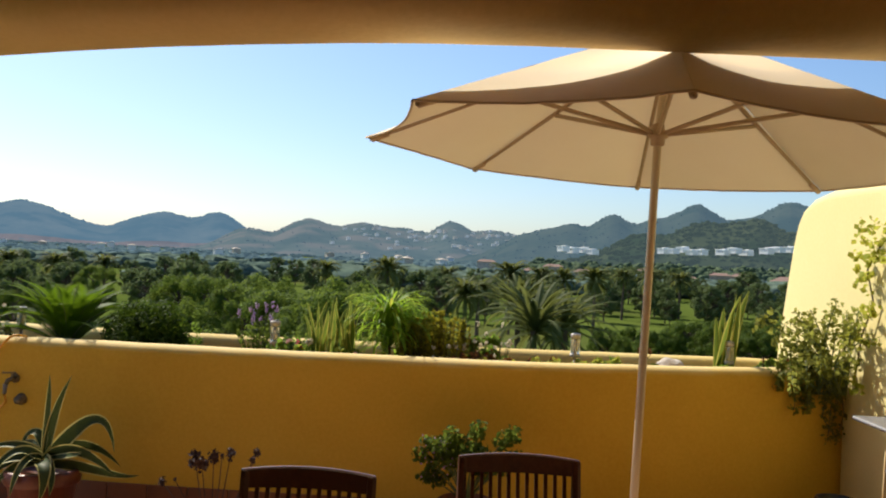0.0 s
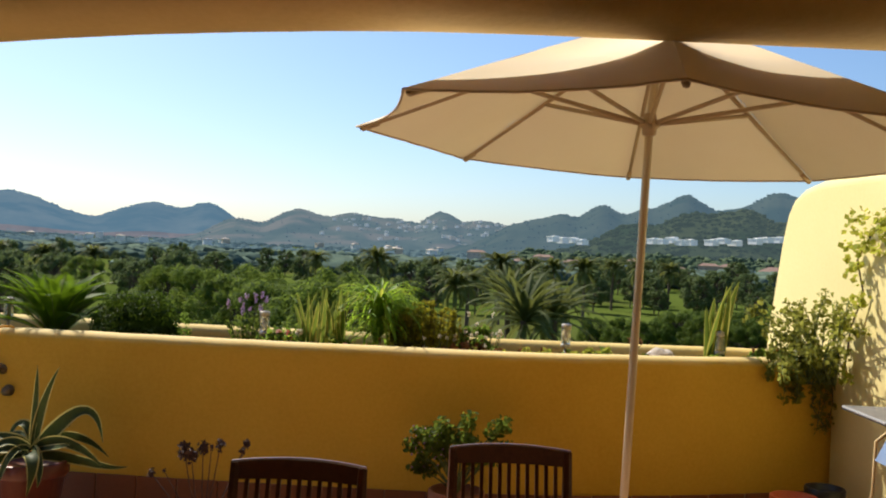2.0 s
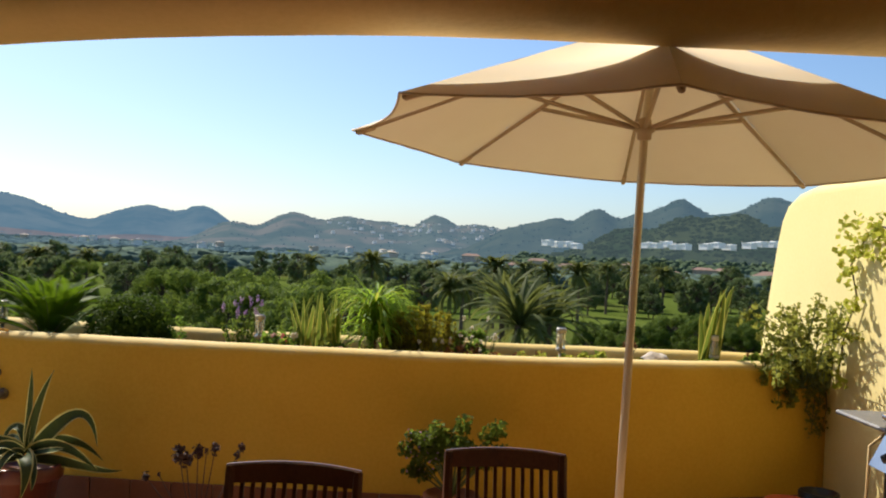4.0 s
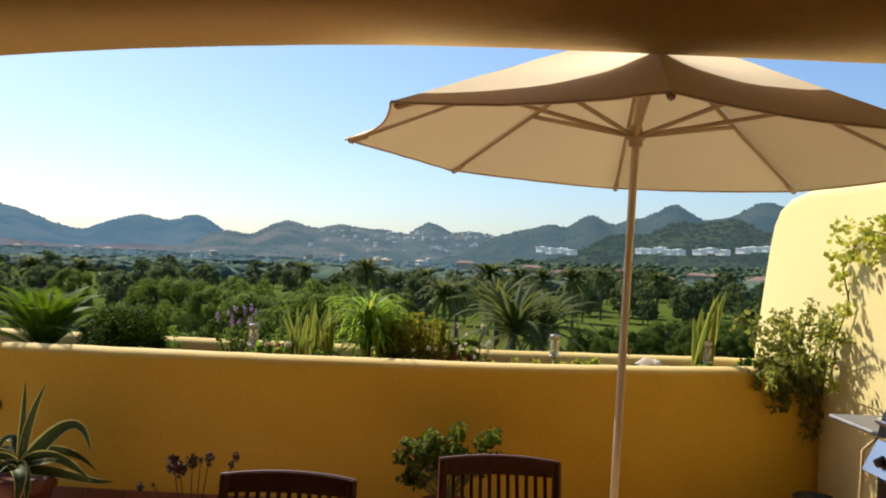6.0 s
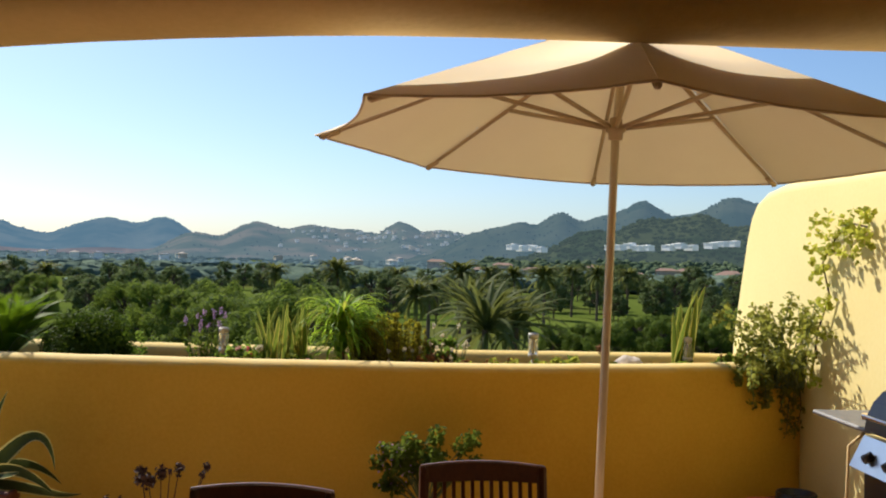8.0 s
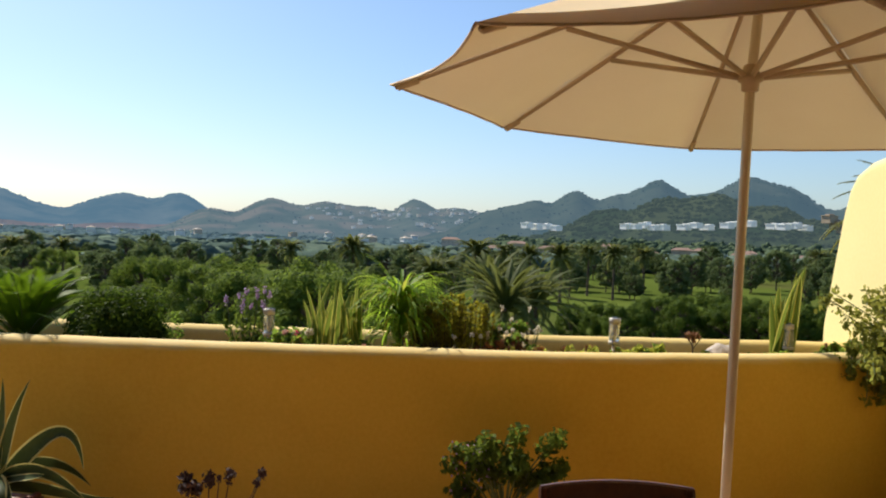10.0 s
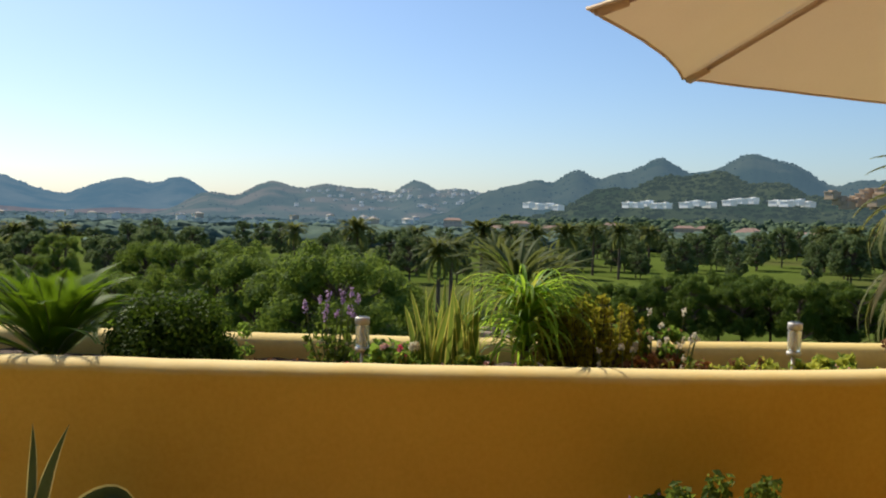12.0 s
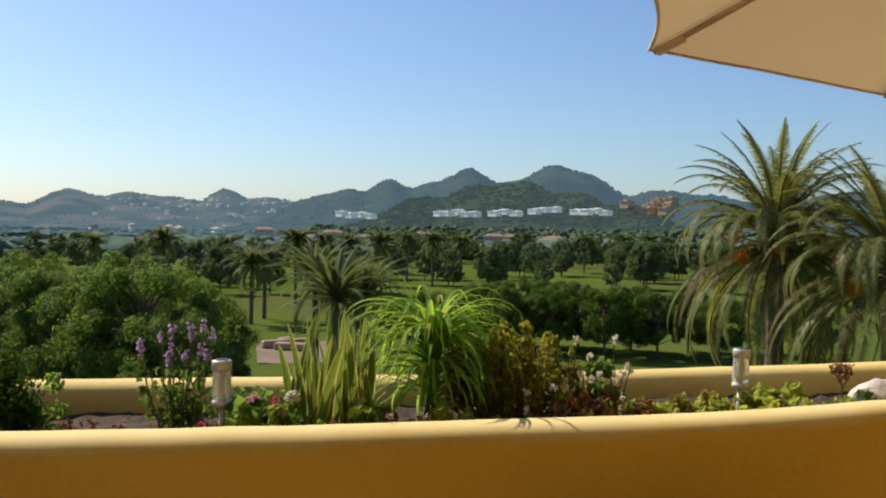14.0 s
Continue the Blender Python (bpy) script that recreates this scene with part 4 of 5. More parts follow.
hose_curve("garden_hose", [(-2.60, 5.05, 1.01), (-2.64, 4.98, 1.03)] + on_wall([(-2.70, 0.985), (-2.80, 0.86), (-2.765, 0.76), (-2.77, 0.70), (-2.89, 0.57), (-2.845, 0.47), (-2.83, 0.40), (-2.96, 0.32), (-2.95, 0.26), (-2.91, 0.12), (-2.88, 0.03)]), 0.008, "yellow spiral garden hose hanging down the wall")
hose_curve("garden_hose", [(-2.655, wall_y(-2.65) - 0.085, 0.67)] + on_wall([(-2.67, 0.62), (-2.71, 0.58), (-2.80, 0.52), (-2.75, 0.46), (-2.735, 0.40), (-2.83, 0.32), (-2.86, 0.22), (-2.84, 0.05)]), 0.007, "yellow spiral hose from the wall tap")
coil = []
for k in range(150):
    a = k * 0.42
    coil.append((-2.90 + 0.0014 * k + 0.065 * math.cos(a) * 0.9, 4.80 - 0.0012 * k + 0.03 * math.sin(a + 1.0), 0.078 + 0.07 * math.sin(a)))
hose_curve("coiled_hose", coil, 0.008, "coil of yellow spiral hose lying on the floor")


# ---- gas grill beside the dividing wall ----
def grill():
    g = thing("gas_grill", (2.31, 3.54, 0), "stainless steel gas grill with black lid and side shelf", "grill")
    s = Shape()
    s.box((0.02, -0.13, 0.42), (0.40, 0.66, 0.62), bevel=0.012)
    part("cabinet", s, BLACK, g)
    s = Shape()
    s.put([(-0.27, -0.46, 0.72), (-0.27, 0.16, 0.72), (-0.20, 0.16, 0.86), (-0.20, -0.46, 0.86), (-0.18, -0.46, 0.72), (-0.18, 0.16, 0.72), (-0.16, 0.16, 0.86), (-0.16, -0.46, 0.86)],
          [(0, 3, 2, 1), (4, 5, 6, 7), (0, 1, 5, 4), (3, 7, 6, 2), (0, 4, 7, 3), (1, 2, 6, 5)])
    panel = part("control_panel", s, STEEL, g, "bright steel control panel")
    for k in range(3):
        kn = Shape()
        kn.tube([(-0.235, -0.32 + 0.17 * k, 0.79), (-0.275, -0.32 + 0.17 * k, 0.775)], [0.024, 0.02], 12)
        part("knob", kn, BLACK, panel, smooth=True)
    s = Shape()
    n = 10
    for i in range(n + 1):
        a = math.pi * i / n
        for y in (-0.46, 0.16):
            s.v.append((-0.20 * math.cos(a), y, 0.88 + 0.22 * math.sin(a)))
    s.f = [(2 * i, 2 * i + 1, 2 * i + 3, 2 * i + 2) for i in range(n)] + [tuple(2 * i for i in range(n + 1)), tuple(2 * i + 1 for i in range(n + 1))[::-1], (0, 2 * n, 2 * n + 1, 1)]
    s.s = [0] * len(s.f)
    lid = part("lid", s, BLACK, g, "black enamelled lid")
    s = Shape()
    s.tube([(-0.22, -0.38, 0.95), (-0.25, -0.38, 0.96), (-0.25, 0.08, 0.96), (-0.22, 0.08, 0.95)], 0.009, 8)
    part("lid_handle", s, STEEL, lid)
    s = Shape()
    s.box((0.02, 0.475, 0.868), (0.38, 0.57, 0.022), bevel=0.008)
    part("side_shelf", s, GREY, g, "grey side shelf")
    s = Shape()
    s.tube([(-0.12, 0.30, 0.85), (-0.20, 0.30, 0.78), (-0.205, 0.30, 0.55), (-0.22, 0.32, 0.25), (-0.27, 0.36, 0.03)], 0.008, 8)
    part("gas_hose", s, COLUMN, g, "cream gas hose", smooth=True)
    s = Shape()
    s.box((-0.03, -0.15, 0.115), (0.40, 0.6, 0.03))
    part("bottom_shelf", s, STEEL, g)
    for x in (-0.18, 0.18):
        for y in (-0.40, 0.10):
            w = Shape()
            w.lathe([(0.045, -0.014), (0.05, -0.008), (0.05, 0.008), (0.045, 0.014)], (0, 0, 0), 16)
            rot = Matrix.Rotation(radians(90), 3, "Y")
            w.v = [tuple(rot @ Vector(p) + Vector((x, y, 0.05))) for p in w.v]
            part("wheel", w, BLACK, g)
    t = thing("grill_brush", (2.32, 4.02, 0.878), "pale wooden block and brush on the grill shelf", "brush")
    s = Shape()
    s.box((0, 0, 0.016), (0.12, 0.05, 0.03), 0.4, 0.006)
    part("block", s, COLUMN, t)
    s = Shape()
    s.tube([(0.05, 0.02, 0.012), (0.17, 0.06, 0.018)], [0.009, 0.007], 8)
    part("handle", s, TEAK, t, smooth=True)


grill()


# ---- the flower bed on the wall ----
BED = 0.86


def solar_lamp(x, y, lean=0.0, turn=0.0, z=0.90):
    t = thing("solar_lamp", (x, y, z), "steel solar stake lamp with a clear cylinder", "lamp", "solar lamps in the flower bed")
    t.matrix_basis = pose(x, y, z, lean, lean * 0.5, turn)
    s = Shape()
    s.tube([(0, 0, -0.10), (0, 0, 0.105)], 0.010, 10)
    part("stake", s, SATIN, t, smooth=True)
    s = Shape()
    s.lathe([(0.012, 0.098), (0.029, 0.10), (0.032, 0.106), (0.032, 0.120), (0.02, 0.122)], (0, 0, 0), 18)
    part("base_ring", s, SATIN, t, smooth=True)
    s = Shape()
    s.lathe([(0.029, 0.121), (0.0305, 0.13), (0.0305, 0.215), (0.029, 0.222)], (0, 0, 0), 18)
    part("cylinder", s, GLASS, t, "clear plastic light cylinder", smooth=True)
    s = Shape()
    s.lathe([(0.007, 0.123), (0.010, 0.14), (0.010, 0.19), (0.006, 0.217)], (0, 0, 0), 10)
    part("bulb", s, SATIN, t, smooth=True)
    s = Shape()
    s.lathe([(0.029, 0.218), (0.033, 0.22), (0.033, 0.247), (0.031, 0.25), (0.02, 0.252)], (0, 0, 0), 18)
    cap = part("cap", s, SATIN, t, smooth=True)
    s = Shape()
    s.box((0, 0, 0.2535), (0.036, 0.036, 0.003), bevel=0.001)
    part("solar_cell", s, BLACK, cap)
    return t


solar_lamp(0.825, 5.44, 1.5)
solar_lamp(-1.128, 5.36, -1.0)
solar_lamp(1.83, 5.42, 0.5)
solar_lamp(-2.87, 5.55, 1.0)


def cycad():
    rng = random.Random(3)
    c = thing("sago_palm", (-2.56, 5.57, BED - 0.05), "green sago palm with arching feather fronds", "plant")
    s = Shape()
    s.lathe([(0.10, -0.04), (0.12, 0.01), (0.10, 0.05), (0.05, 0.08)], (0, 0, 0), 16)
    part("trunk", s, PALMBARK, c)
    for k in range(34):
        ang = k * 2.39996
        ring = k / 34
        rise = 4.2 - 3.6 * ring
        length = rng.uniform(0.52, 0.64)
        out = Vector((math.cos(ang), math.sin(ang) * 0.8, 0)).normalized()
        sidev = Vector((-out.y, out.x, 0))
        p, a = Vector((0, 0, 0.07)), math.atan(rise)
        f = Shape()
        spine = []
        n = 44
        for i in range(n + 1):
            t = i / n
            spine.append(p.copy())
            d = out * math.cos(a) + Vector((0, 0, math.sin(a)))
            if i > 3:
                w = 0.125 * math.sin(math.pi * min(1, 0.12 + t * 0.95)) + 0.015
                for sg in (-1, 1):
                    q = p + (sidev * sg * 0.86 + d * 0.55 + Vector((0, 0, 0.18))).normalized() * w
                    m1 = p + d * 0.011
                    o = len(f.v)
                    mid = (p + q) * 0.5 + d * 0.012
                    f.v.extend((tuple(p), tuple(mid), tuple(q), tuple((m1 + q) * 0.5 - d * 0.010 + Vector((0, 0, 0.003)))))
                    f.f.append((o, o + 1, o + 2, o + 3))
                    f.s.append(0)
            p += d * length / n
            a -= (1.0 + 0.25 * ring) * (0.3 + 1.4 * t) / n
        f.tube(spine[::7], [0.005, 0.005, 0.004, 0.003, 0.003, 0.002, 0.001][:len(spine[::7])], 5, 1)
        part("frond", f.mesh("frond", [CYCAD_LEAF, STEM]), None, c)


cycad()
bowl = thing("glazed_bowl", (-2.46, 5.30, BED - 0.13), "teal glazed bowl half buried in the flower bed", "bowl")
s = Shape()
s.lathe([(0.06, 0.0), (0.085, 0.10), (0.09, 0.165), (0.082, 0.17), (0.075, 0.11), (0.01, 0.09)], (0, 0, 0), 24)
part("body", s, TEAL, bowl, smooth=True)


def box_bush():
    rng = random.Random(6)
    b = thing("box_bush", (-1.965, 5.40, BED), "dense dark green clipped box bush", "bush")
    s = Shape()
    s.tube([(0, 0, -0.02), (0.01, 0, 0.12)], [0.03, 0.02], 8)
    part("trunk", s, BARK, b)
    balls = [((rng.uniform(-0.20, 0.20), rng.uniform(-0.17, 0.14), rng.uniform(0.08, 0.25)), rng.uniform(0.09, 0.13)) for _ in range(32)]
    balls += [((0.13 * math.cos(k), 0.10 * math.sin(k), 0.30), 0.10) for k in range(6)]
    balls += [((-0.22, 0, 0.10), 0.10), ((0.23, 0, 0.10), 0.10), ((0.0, -0.2, 0.10), 0.12), ((-0.12, -0.2, 0.10), 0.10), ((0.14, -0.2, 0.10), 0.10)]
    f = Shape()
    f.leaves(18000, 0.0135, rng, clumps(balls), 0, 0.22, 1.5)
    sprig = [((0.29 + rng.uniform(-0.04, 0.05), rng.uniform(-0.1, 0.1), rng.uniform(0.06, 0.26)), 0.03) for _ in range(10)]
    f.leaves(240, 0.018, rng, clumps(sprig), 1, 0.6)
    part("foliage", f.mesh("foliage", [BOX_LEAF, BUSH_LEAF]), None, b)


box_bush()


def violet_plant(x, y, h, n, seed, petals, label):
    rng = random.Random(seed)
    v = thing("flowering_plant", (x, y, BED), label, "flowers")
    st, fo = Shape(), Shape()
    for k in range(n):
        dx, dy = rng.uniform(-0.12, 0.12), rng.uniform(-0.06, 0.06)
        top = h * rng.uniform(0.72, 1.0)
        st.tube([(dx * 0.3, dy * 0.3, -0.02), (dx * 0.8, dy, top * 0.5), (dx, dy, top)], [0.004, 0.003, 0.002], 5)
        fo.leaves(26, 0.020, rng, clumps([((dx * (0.4 + 0.5 * t), dy * t, top * 0.62 * t), 0.035) for t in (0.2, 0.4, 0.6, 0.8, 1.0)]), 0, 0.6, 2.2)
        fl = Shape()
        fl.leaves(22, 0.0135, rng, shell((dx, dy, top * 0.93), (0.018, 0.018, 0.034), 0.2), 0, 0.6, 1.0)
        part("blossom", fl, petals, v)
    part("stem", st, STEM, v)
    part("foliage", fo, SHRUB_LEAF, v)


violet_plant(-1.28, 5.55, 0.41, 13, 31, PURPLE, "violet flower spikes with dark green foliage")


def geranium(x, y, w, h, seed, heads, label):
    rng = random.Random(seed)
    g = thing("geranium", (x, y, BED), label, "flowers", "geraniums in the flower bed")
    f = Shape()
    f.leaves(int(420 * w / 0.2), 0.032, rng, shell((0, 0, h * 0.45), (w, w * 0.7, h * 0.55), 0.4), 0, 0.5, 1.1)
    f.leaves(40, 0.028, rng, shell((0, 0, h * 0.3), (w, w * 0.7, h * 0.4), 0.4), 1, 0.5, 1.1)
    part("foliage", f.mesh("foliage", [BUSH_LEAF, LIME_LEAF]), None, g)
    for hx, hz, mat_ in heads:
        s = Shape()
        s.tube([(hx * 0.5, -0.02, 0.02), (hx, -0.05, hz)], 0.0025, 5)
        stalk = part("flower_stalk", s, STEM, g)
        s = Shape()
        s.leaves(60, 0.016, rng, shell((hx, -0.05, hz), (0.030, 0.028, 0.022), 0.3), 0, 0.5, 1.0)
        part("flower_head", s, mat_, stalk)


geranium(-1.00, 5.38, 0.21, 0.21, 41, [(-0.03, 0.165, PALEPINK), (-0.19, 0.075, PINK), (0.10, 0.17, CREAM), (-0.15, 0.06, PINK)], "pink flowering geranium with round leaves")


def snake_plant(x, y, n, h, spread, seed):
    rng = random.Random(seed)
    p = thing("snake_plant", (x, y, BED), "upright snake plant with yellow edged leaves", "plant", "snake plants in the flower bed")
    for k in range(n):
        a = rng.choice((-1.57, 1.57)) + rng.uniform(-0.9, 0.9)
        o = (math.cos(a), math.sin(a), 0)
        s = Shape()
        s.strap((rng.uniform(-spread, spread), rng.uniform(-spread, spread) * 0.5, -0.02), o, h * rng.uniform(0.62, 1.05), rng.uniform(0.042, 0.058) * (0.74 if n > 12 else 1.2), rng.uniform(-0.25, 0.55), rng.uniform(3.0, 12), 9, 0.30, 0.6, rng.uniform(-0.9, 0.9), 0, 1, 0.004)
        part("leaf", s.mesh("leaf", [SNAKE_LEAF, SNAKE_EDGE], True), None, p)


snake_plant(-0.77, 5.38, 40, 0.47, 0.15, 51)
snake_plant(1.80, 5.46, 9, 0.68, 0.06, 52)


def ponytail():
    rng = random.Random(14)
    p = thing("ponytail_palm", (-0.40, 5.44, BED), "bright green grassy ponytail palm with arching leaves", "plant")
    s = Shape()
    s.lathe([(0.05, -0.03), (0.055, 0.02), (0.03, 0.06), (0.014, 0.16), (0.012, 0.30)], (0, 0, 0), 12)
    part("trunk", s, BARK, p, smooth=True)
    for k in range(300):
        a = rng.uniform(0, math.tau)
        low = k % 3 == 0
        z0 = rng.uniform(0.10, 0.26) if low else 0.30 + rng.uniform(-0.06, 0.03)
        s = Shape()
        s.strap((0, 0, z0), (math.cos(a), math.sin(a), 0), rng.uniform(0.22, 0.36) if low else rng.uniform(0.24, 0.46), rng.uniform(0.015, 0.024), rng.uniform(2.2, 2.9), rng.uniform(0.4, 1.4) if low else rng.uniform(0.4, 3.6), 11, 0.3, 0.9)
        part("leaf", s, PONY_LEAF if k % 7 else LIME_LEAF, p)
    for k in range(4):
        a = 2.6 + 0.3 * k
        s = Shape()
        s.strap((0, 0, 0.30), (math.cos(a), math.sin(a), 0), 0.44, 0.008, 1.3, 3.0 + k * 0.4, 10, 0.3, 0.9)
        part("leaf", s, PONY_LEAF, p)


ponytail()


def heath():
    rng = random.Random(17)
    h = thing("heath_shrub", (-0.10, 5.48, BED), "brownish green upright heath shrub", "bush")
    st, f = Shape(), Shape()
    for k in range(110):
        a, r = rng.uniform(0, math.tau), 0.24 * math.sqrt(rng.random())
        x, y, z = math.cos(a) * r, math.sin(a) * r * 0.7, rng.uniform(0.30, 0.45) - r * 0.5
        base_ = Vector((x * 0.45, y * 0.45, -0.02))
        tip = Vector((x * 1.05, y, z))
        bend = base_.lerp(tip, 0.5) + Vector((x * 0.25, y * 0.2, 0))
        st.tube([base_, bend, tip], [0.004, 0.003, 0.002], 4)
        f.leaves(70, 0.0095, rng, clumps([(bend.lerp(tip, t), 0.014 + 0.010 * (1 - t)) for t in (0.0, 0.25, 0.5, 0.75, 1.0)]), 0, 0.6, 2.8)
        f.leaves(16, 0.012, rng, clumps([(base_.lerp(bend, t), 0.03) for t in (0.4, 0.7, 1.0)]), 0, 0.6, 2.4)
    part("stem", st, BARK, h)
    part("foliage", f, HEATH_LEAF, h)


heath()


def low_plant(x, y, w, h, n, size, mats, seed, label, stems=0, dots=None):
    rng = random.Random(seed)
    g = thing("low_plant", (x, y, BED), label, "plant", "low plants in the flower bed")
    f = Shape()
    w, h, n = w * 1.12, h * 1.28, int(n * 1.6)
    cl = [((rng.uniform(-w, w), rng.uniform(-w, w) * 0.5, rng.uniform(0.01, h * 0.7)), rng.uniform(0.02, 0.05)) for _ in range(12)]
    f.leaves(n, size, rng, clumps(cl), 0, 0.6, 1.4)
    if len(mats) > 1:
        f.leaves(n // 4, size, rng, clumps(cl), 1, 0.6, 1.4)
    part("foliage", f.mesh("foliage", mats), None, g)
    for k in range(stems):
        s = Shape()
        sx, sz = rng.uniform(-w, w), h * rng.uniform(0.55, 1.0)
        s.tube([(sx * 0.7, 0, 0), (sx, rng.uniform(-0.03, 0.03), sz)], [0.0035, 0.002], 5)
        stalk = part("stem", s, STEM, g)
        s = Shape()
        s.leaves(22, 0.013, rng, shell((sx, 0, sz), (0.016, 0.016, 0.022), 0.2), 0, 0.5, 1.0)
        part("tip", s, dots or RUST, stalk)


low_plant(0.17, 5.44, 0.13, 0.17, 260, 0.026, [RUST, BUSH_LEAF], 61, "straggly rust-coloured plant with pale blossoms", 7, CREAM)
low_plant(0.30, 5.36, 0.09, 0.11, 130, 0.026, [RUST, LIME_LEAF], 62, "low rusty green plant", 3, CREAM)
low_plant(0.46, 5.36, 0.14, 0.09, 240, 0.030, [LIME_LEAF, RUST], 63, "yellow green succulent rosettes", 2)
low_plant(0.78, 5.32, 0.12, 0.10, 200, 0.032, [LIME_LEAF], 64, "yellow green leafy plant beside a lamp")
low_plant(1.05, 5.34, 0.16, 0.09, 260, 0.028, [LIME_LEAF, BUSH_LEAF], 65, "low pale green leafy plant", 1, PALEPINK)
low_plant(-0.28, 5.22, 0.14, 0.08, 150, 0.026, [LIME_LEAF, BUSH_LEAF], 66, "low green plant at the wall", 2)
low_plant(1.62, 5.40, 0.12, 0.10, 200, 0.026, [BUSH_LEAF, LIME_LEAF], 67, "low green plant near the dividing wall", 2)
low_plant(2.05, 5.42, 0.16, 0.20, 480, 0.026, [BUSH_LEAF], 68, "dark leafy plant near the dividing wall", 2)
low_plant(-1.55, 5.55, 0.12, 0.05, 40, 0.022, [RUST], 69, "sparse dry plant in the mulch", 2)
low_plant(-3.15, 5.45, 0.24, 0.24, 620, 0.026, [SILVER_LEAF, BUSH_LEAF], 70, "silvery leaved flowering plant", 9, CREAM)
low_plant(-3.65, 5.40, 0.26, 0.22, 620, 0.026, [BUSH_LEAF, SILVER_LEAF], 71, "green plant with white blossoms", 7, CREAM)
low_plant(-4.1, 5.45, 0.25, 0.26, 520, 0.028, [BUSH_LEAF], 72, "green plant with pink blossoms", 5, PINK)


low_plant(-0.62, 5.22, 0.14, 0.14, 320, 0.030, [BUSH_LEAF, LIME_LEAF], 81, "fresh green leafy plant at the wall", 3, PALEPINK)
low_plant(-0.92, 5.25, 0.13, 0.15, 340, 0.032, [BUSH_LEAF, LIME_LEAF], 82, "round leaved green plant", 2, PINK)
low_plant(-0.45, 5.26, 0.16, 0.13, 300, 0.026, [LIME_LEAF, BUSH_LEAF], 83, "yellow green bushy plant", 3)
low_plant(0.02, 5.28, 0.14, 0.15, 300, 0.026, [RUST, BUSH_LEAF], 84, "rust tinged leafy plant", 4, CREAM)
low_plant(0.26, 5.55, 0.16, 0.26, 420, 0.026, [BUSH_LEAF, RUST], 85, "straggly green shrub with pale blossoms", 8, CREAM)
low_plant(0.62, 5.42, 0.12, 0.11, 240, 0.030, [LIME_LEAF, RUST], 86, "low yellow green rosettes", 2)
low_plant(0.96, 5.50, 0.14, 0.12, 280, 0.030, [LIME_LEAF, BUSH_LEAF], 87, "low yellow green plant behind a lamp", 2, PALEPINK)
low_plant(1.22, 5.30, 0.12, 0.10, 240, 0.028, [BUSH_LEAF, LIME_LEAF], 88, "low green plant beside a rock")
low_plant(-1.18, 5.28, 0.08, 0.07, 120, 0.026, [BUSH_LEAF], 89, "small green plant with pink blossoms", 4, PINK)
low_plant(1.95, 5.30, 0.14, 0.16, 320, 0.024, [BUSH_LEAF, VINE_LEAF], 90, "leafy green plant near the dividing wall")
low_plant(1.70, 5.32, 0.12, 0.13, 260, 0.024, [BUSH_LEAF, LIME_LEAF], 92, "low green plant beside a snake plant")
low_plant(2.18, 5.32, 0.16, 0.20, 420, 0.024, [BUSH_LEAF, VINE_LEAF], 93, "bushy green plant at the dividing wall", 2)
# Added dark filler that imitates the shadowed base under the sago fronds.
low_plant(-2.62, 5.36, 0.20, 0.11, 420, 0.024, [BOX_LEAF, BUSH_LEAF], 94, "dark leaves added for the shade beneath a sago palm")
low_plant(-2.95, 5.30, 0.16, 0.14, 300, 0.026, [SILVER_LEAF, BUSH_LEAF], 91, "silvery plant at the wall", 4, CREAM)


def twig_plant():
    rng = random.Random(19)
    g = thing("dry_plant", (1.28, 5.44, BED), "dry rosette plant on a bare stem", "plant")
    s = Shape()
    s.tube([(0, 0, -0.02), (0.005, 0, 0.10), (0, 0, 0.15)], [0.006, 0.005, 0.004], 6)
    for k in range(6):
        a = k * 1.05
        s.tube([(0, 0, 0.12 + 0.01 * k), (math.cos(a) * 0.05, math.sin(a) * 0.05, 0.19 + 0.008 * k)], [0.003, 0.002], 5)
    part("stem", s, BARK, g)
    f = Shape()
    f.leaves(70, 0.018, rng, shell((0, 0, 0.20), (0.055, 0.05, 0.035), 0.5), 0, 0.6)
    part("foliage", f, RUST, g)


twig_plant()

rk = thing("rock", (1.44, 5.42, BED + 0.0), "pale rounded rock in the flower bed", "rock")
bm = bmesh.new()
bmesh.ops.create_icosphere(bm, subdivisions=3, radius=1)
s = Shape()
s.put([(p.co.x * 0.135 * (1 + 0.2 * noise.noise(p.co * 1.5)), p.co.y * 0.10, 0.045 + p.co.z * 0.115 * (1 + 0.25 * noise.noise(p.co * 2.1))) for p in bm.verts], [[p.index for p in q.verts] for q in bm.faces])
bm.free()
part("body", s, STONE, rk, smooth=True)


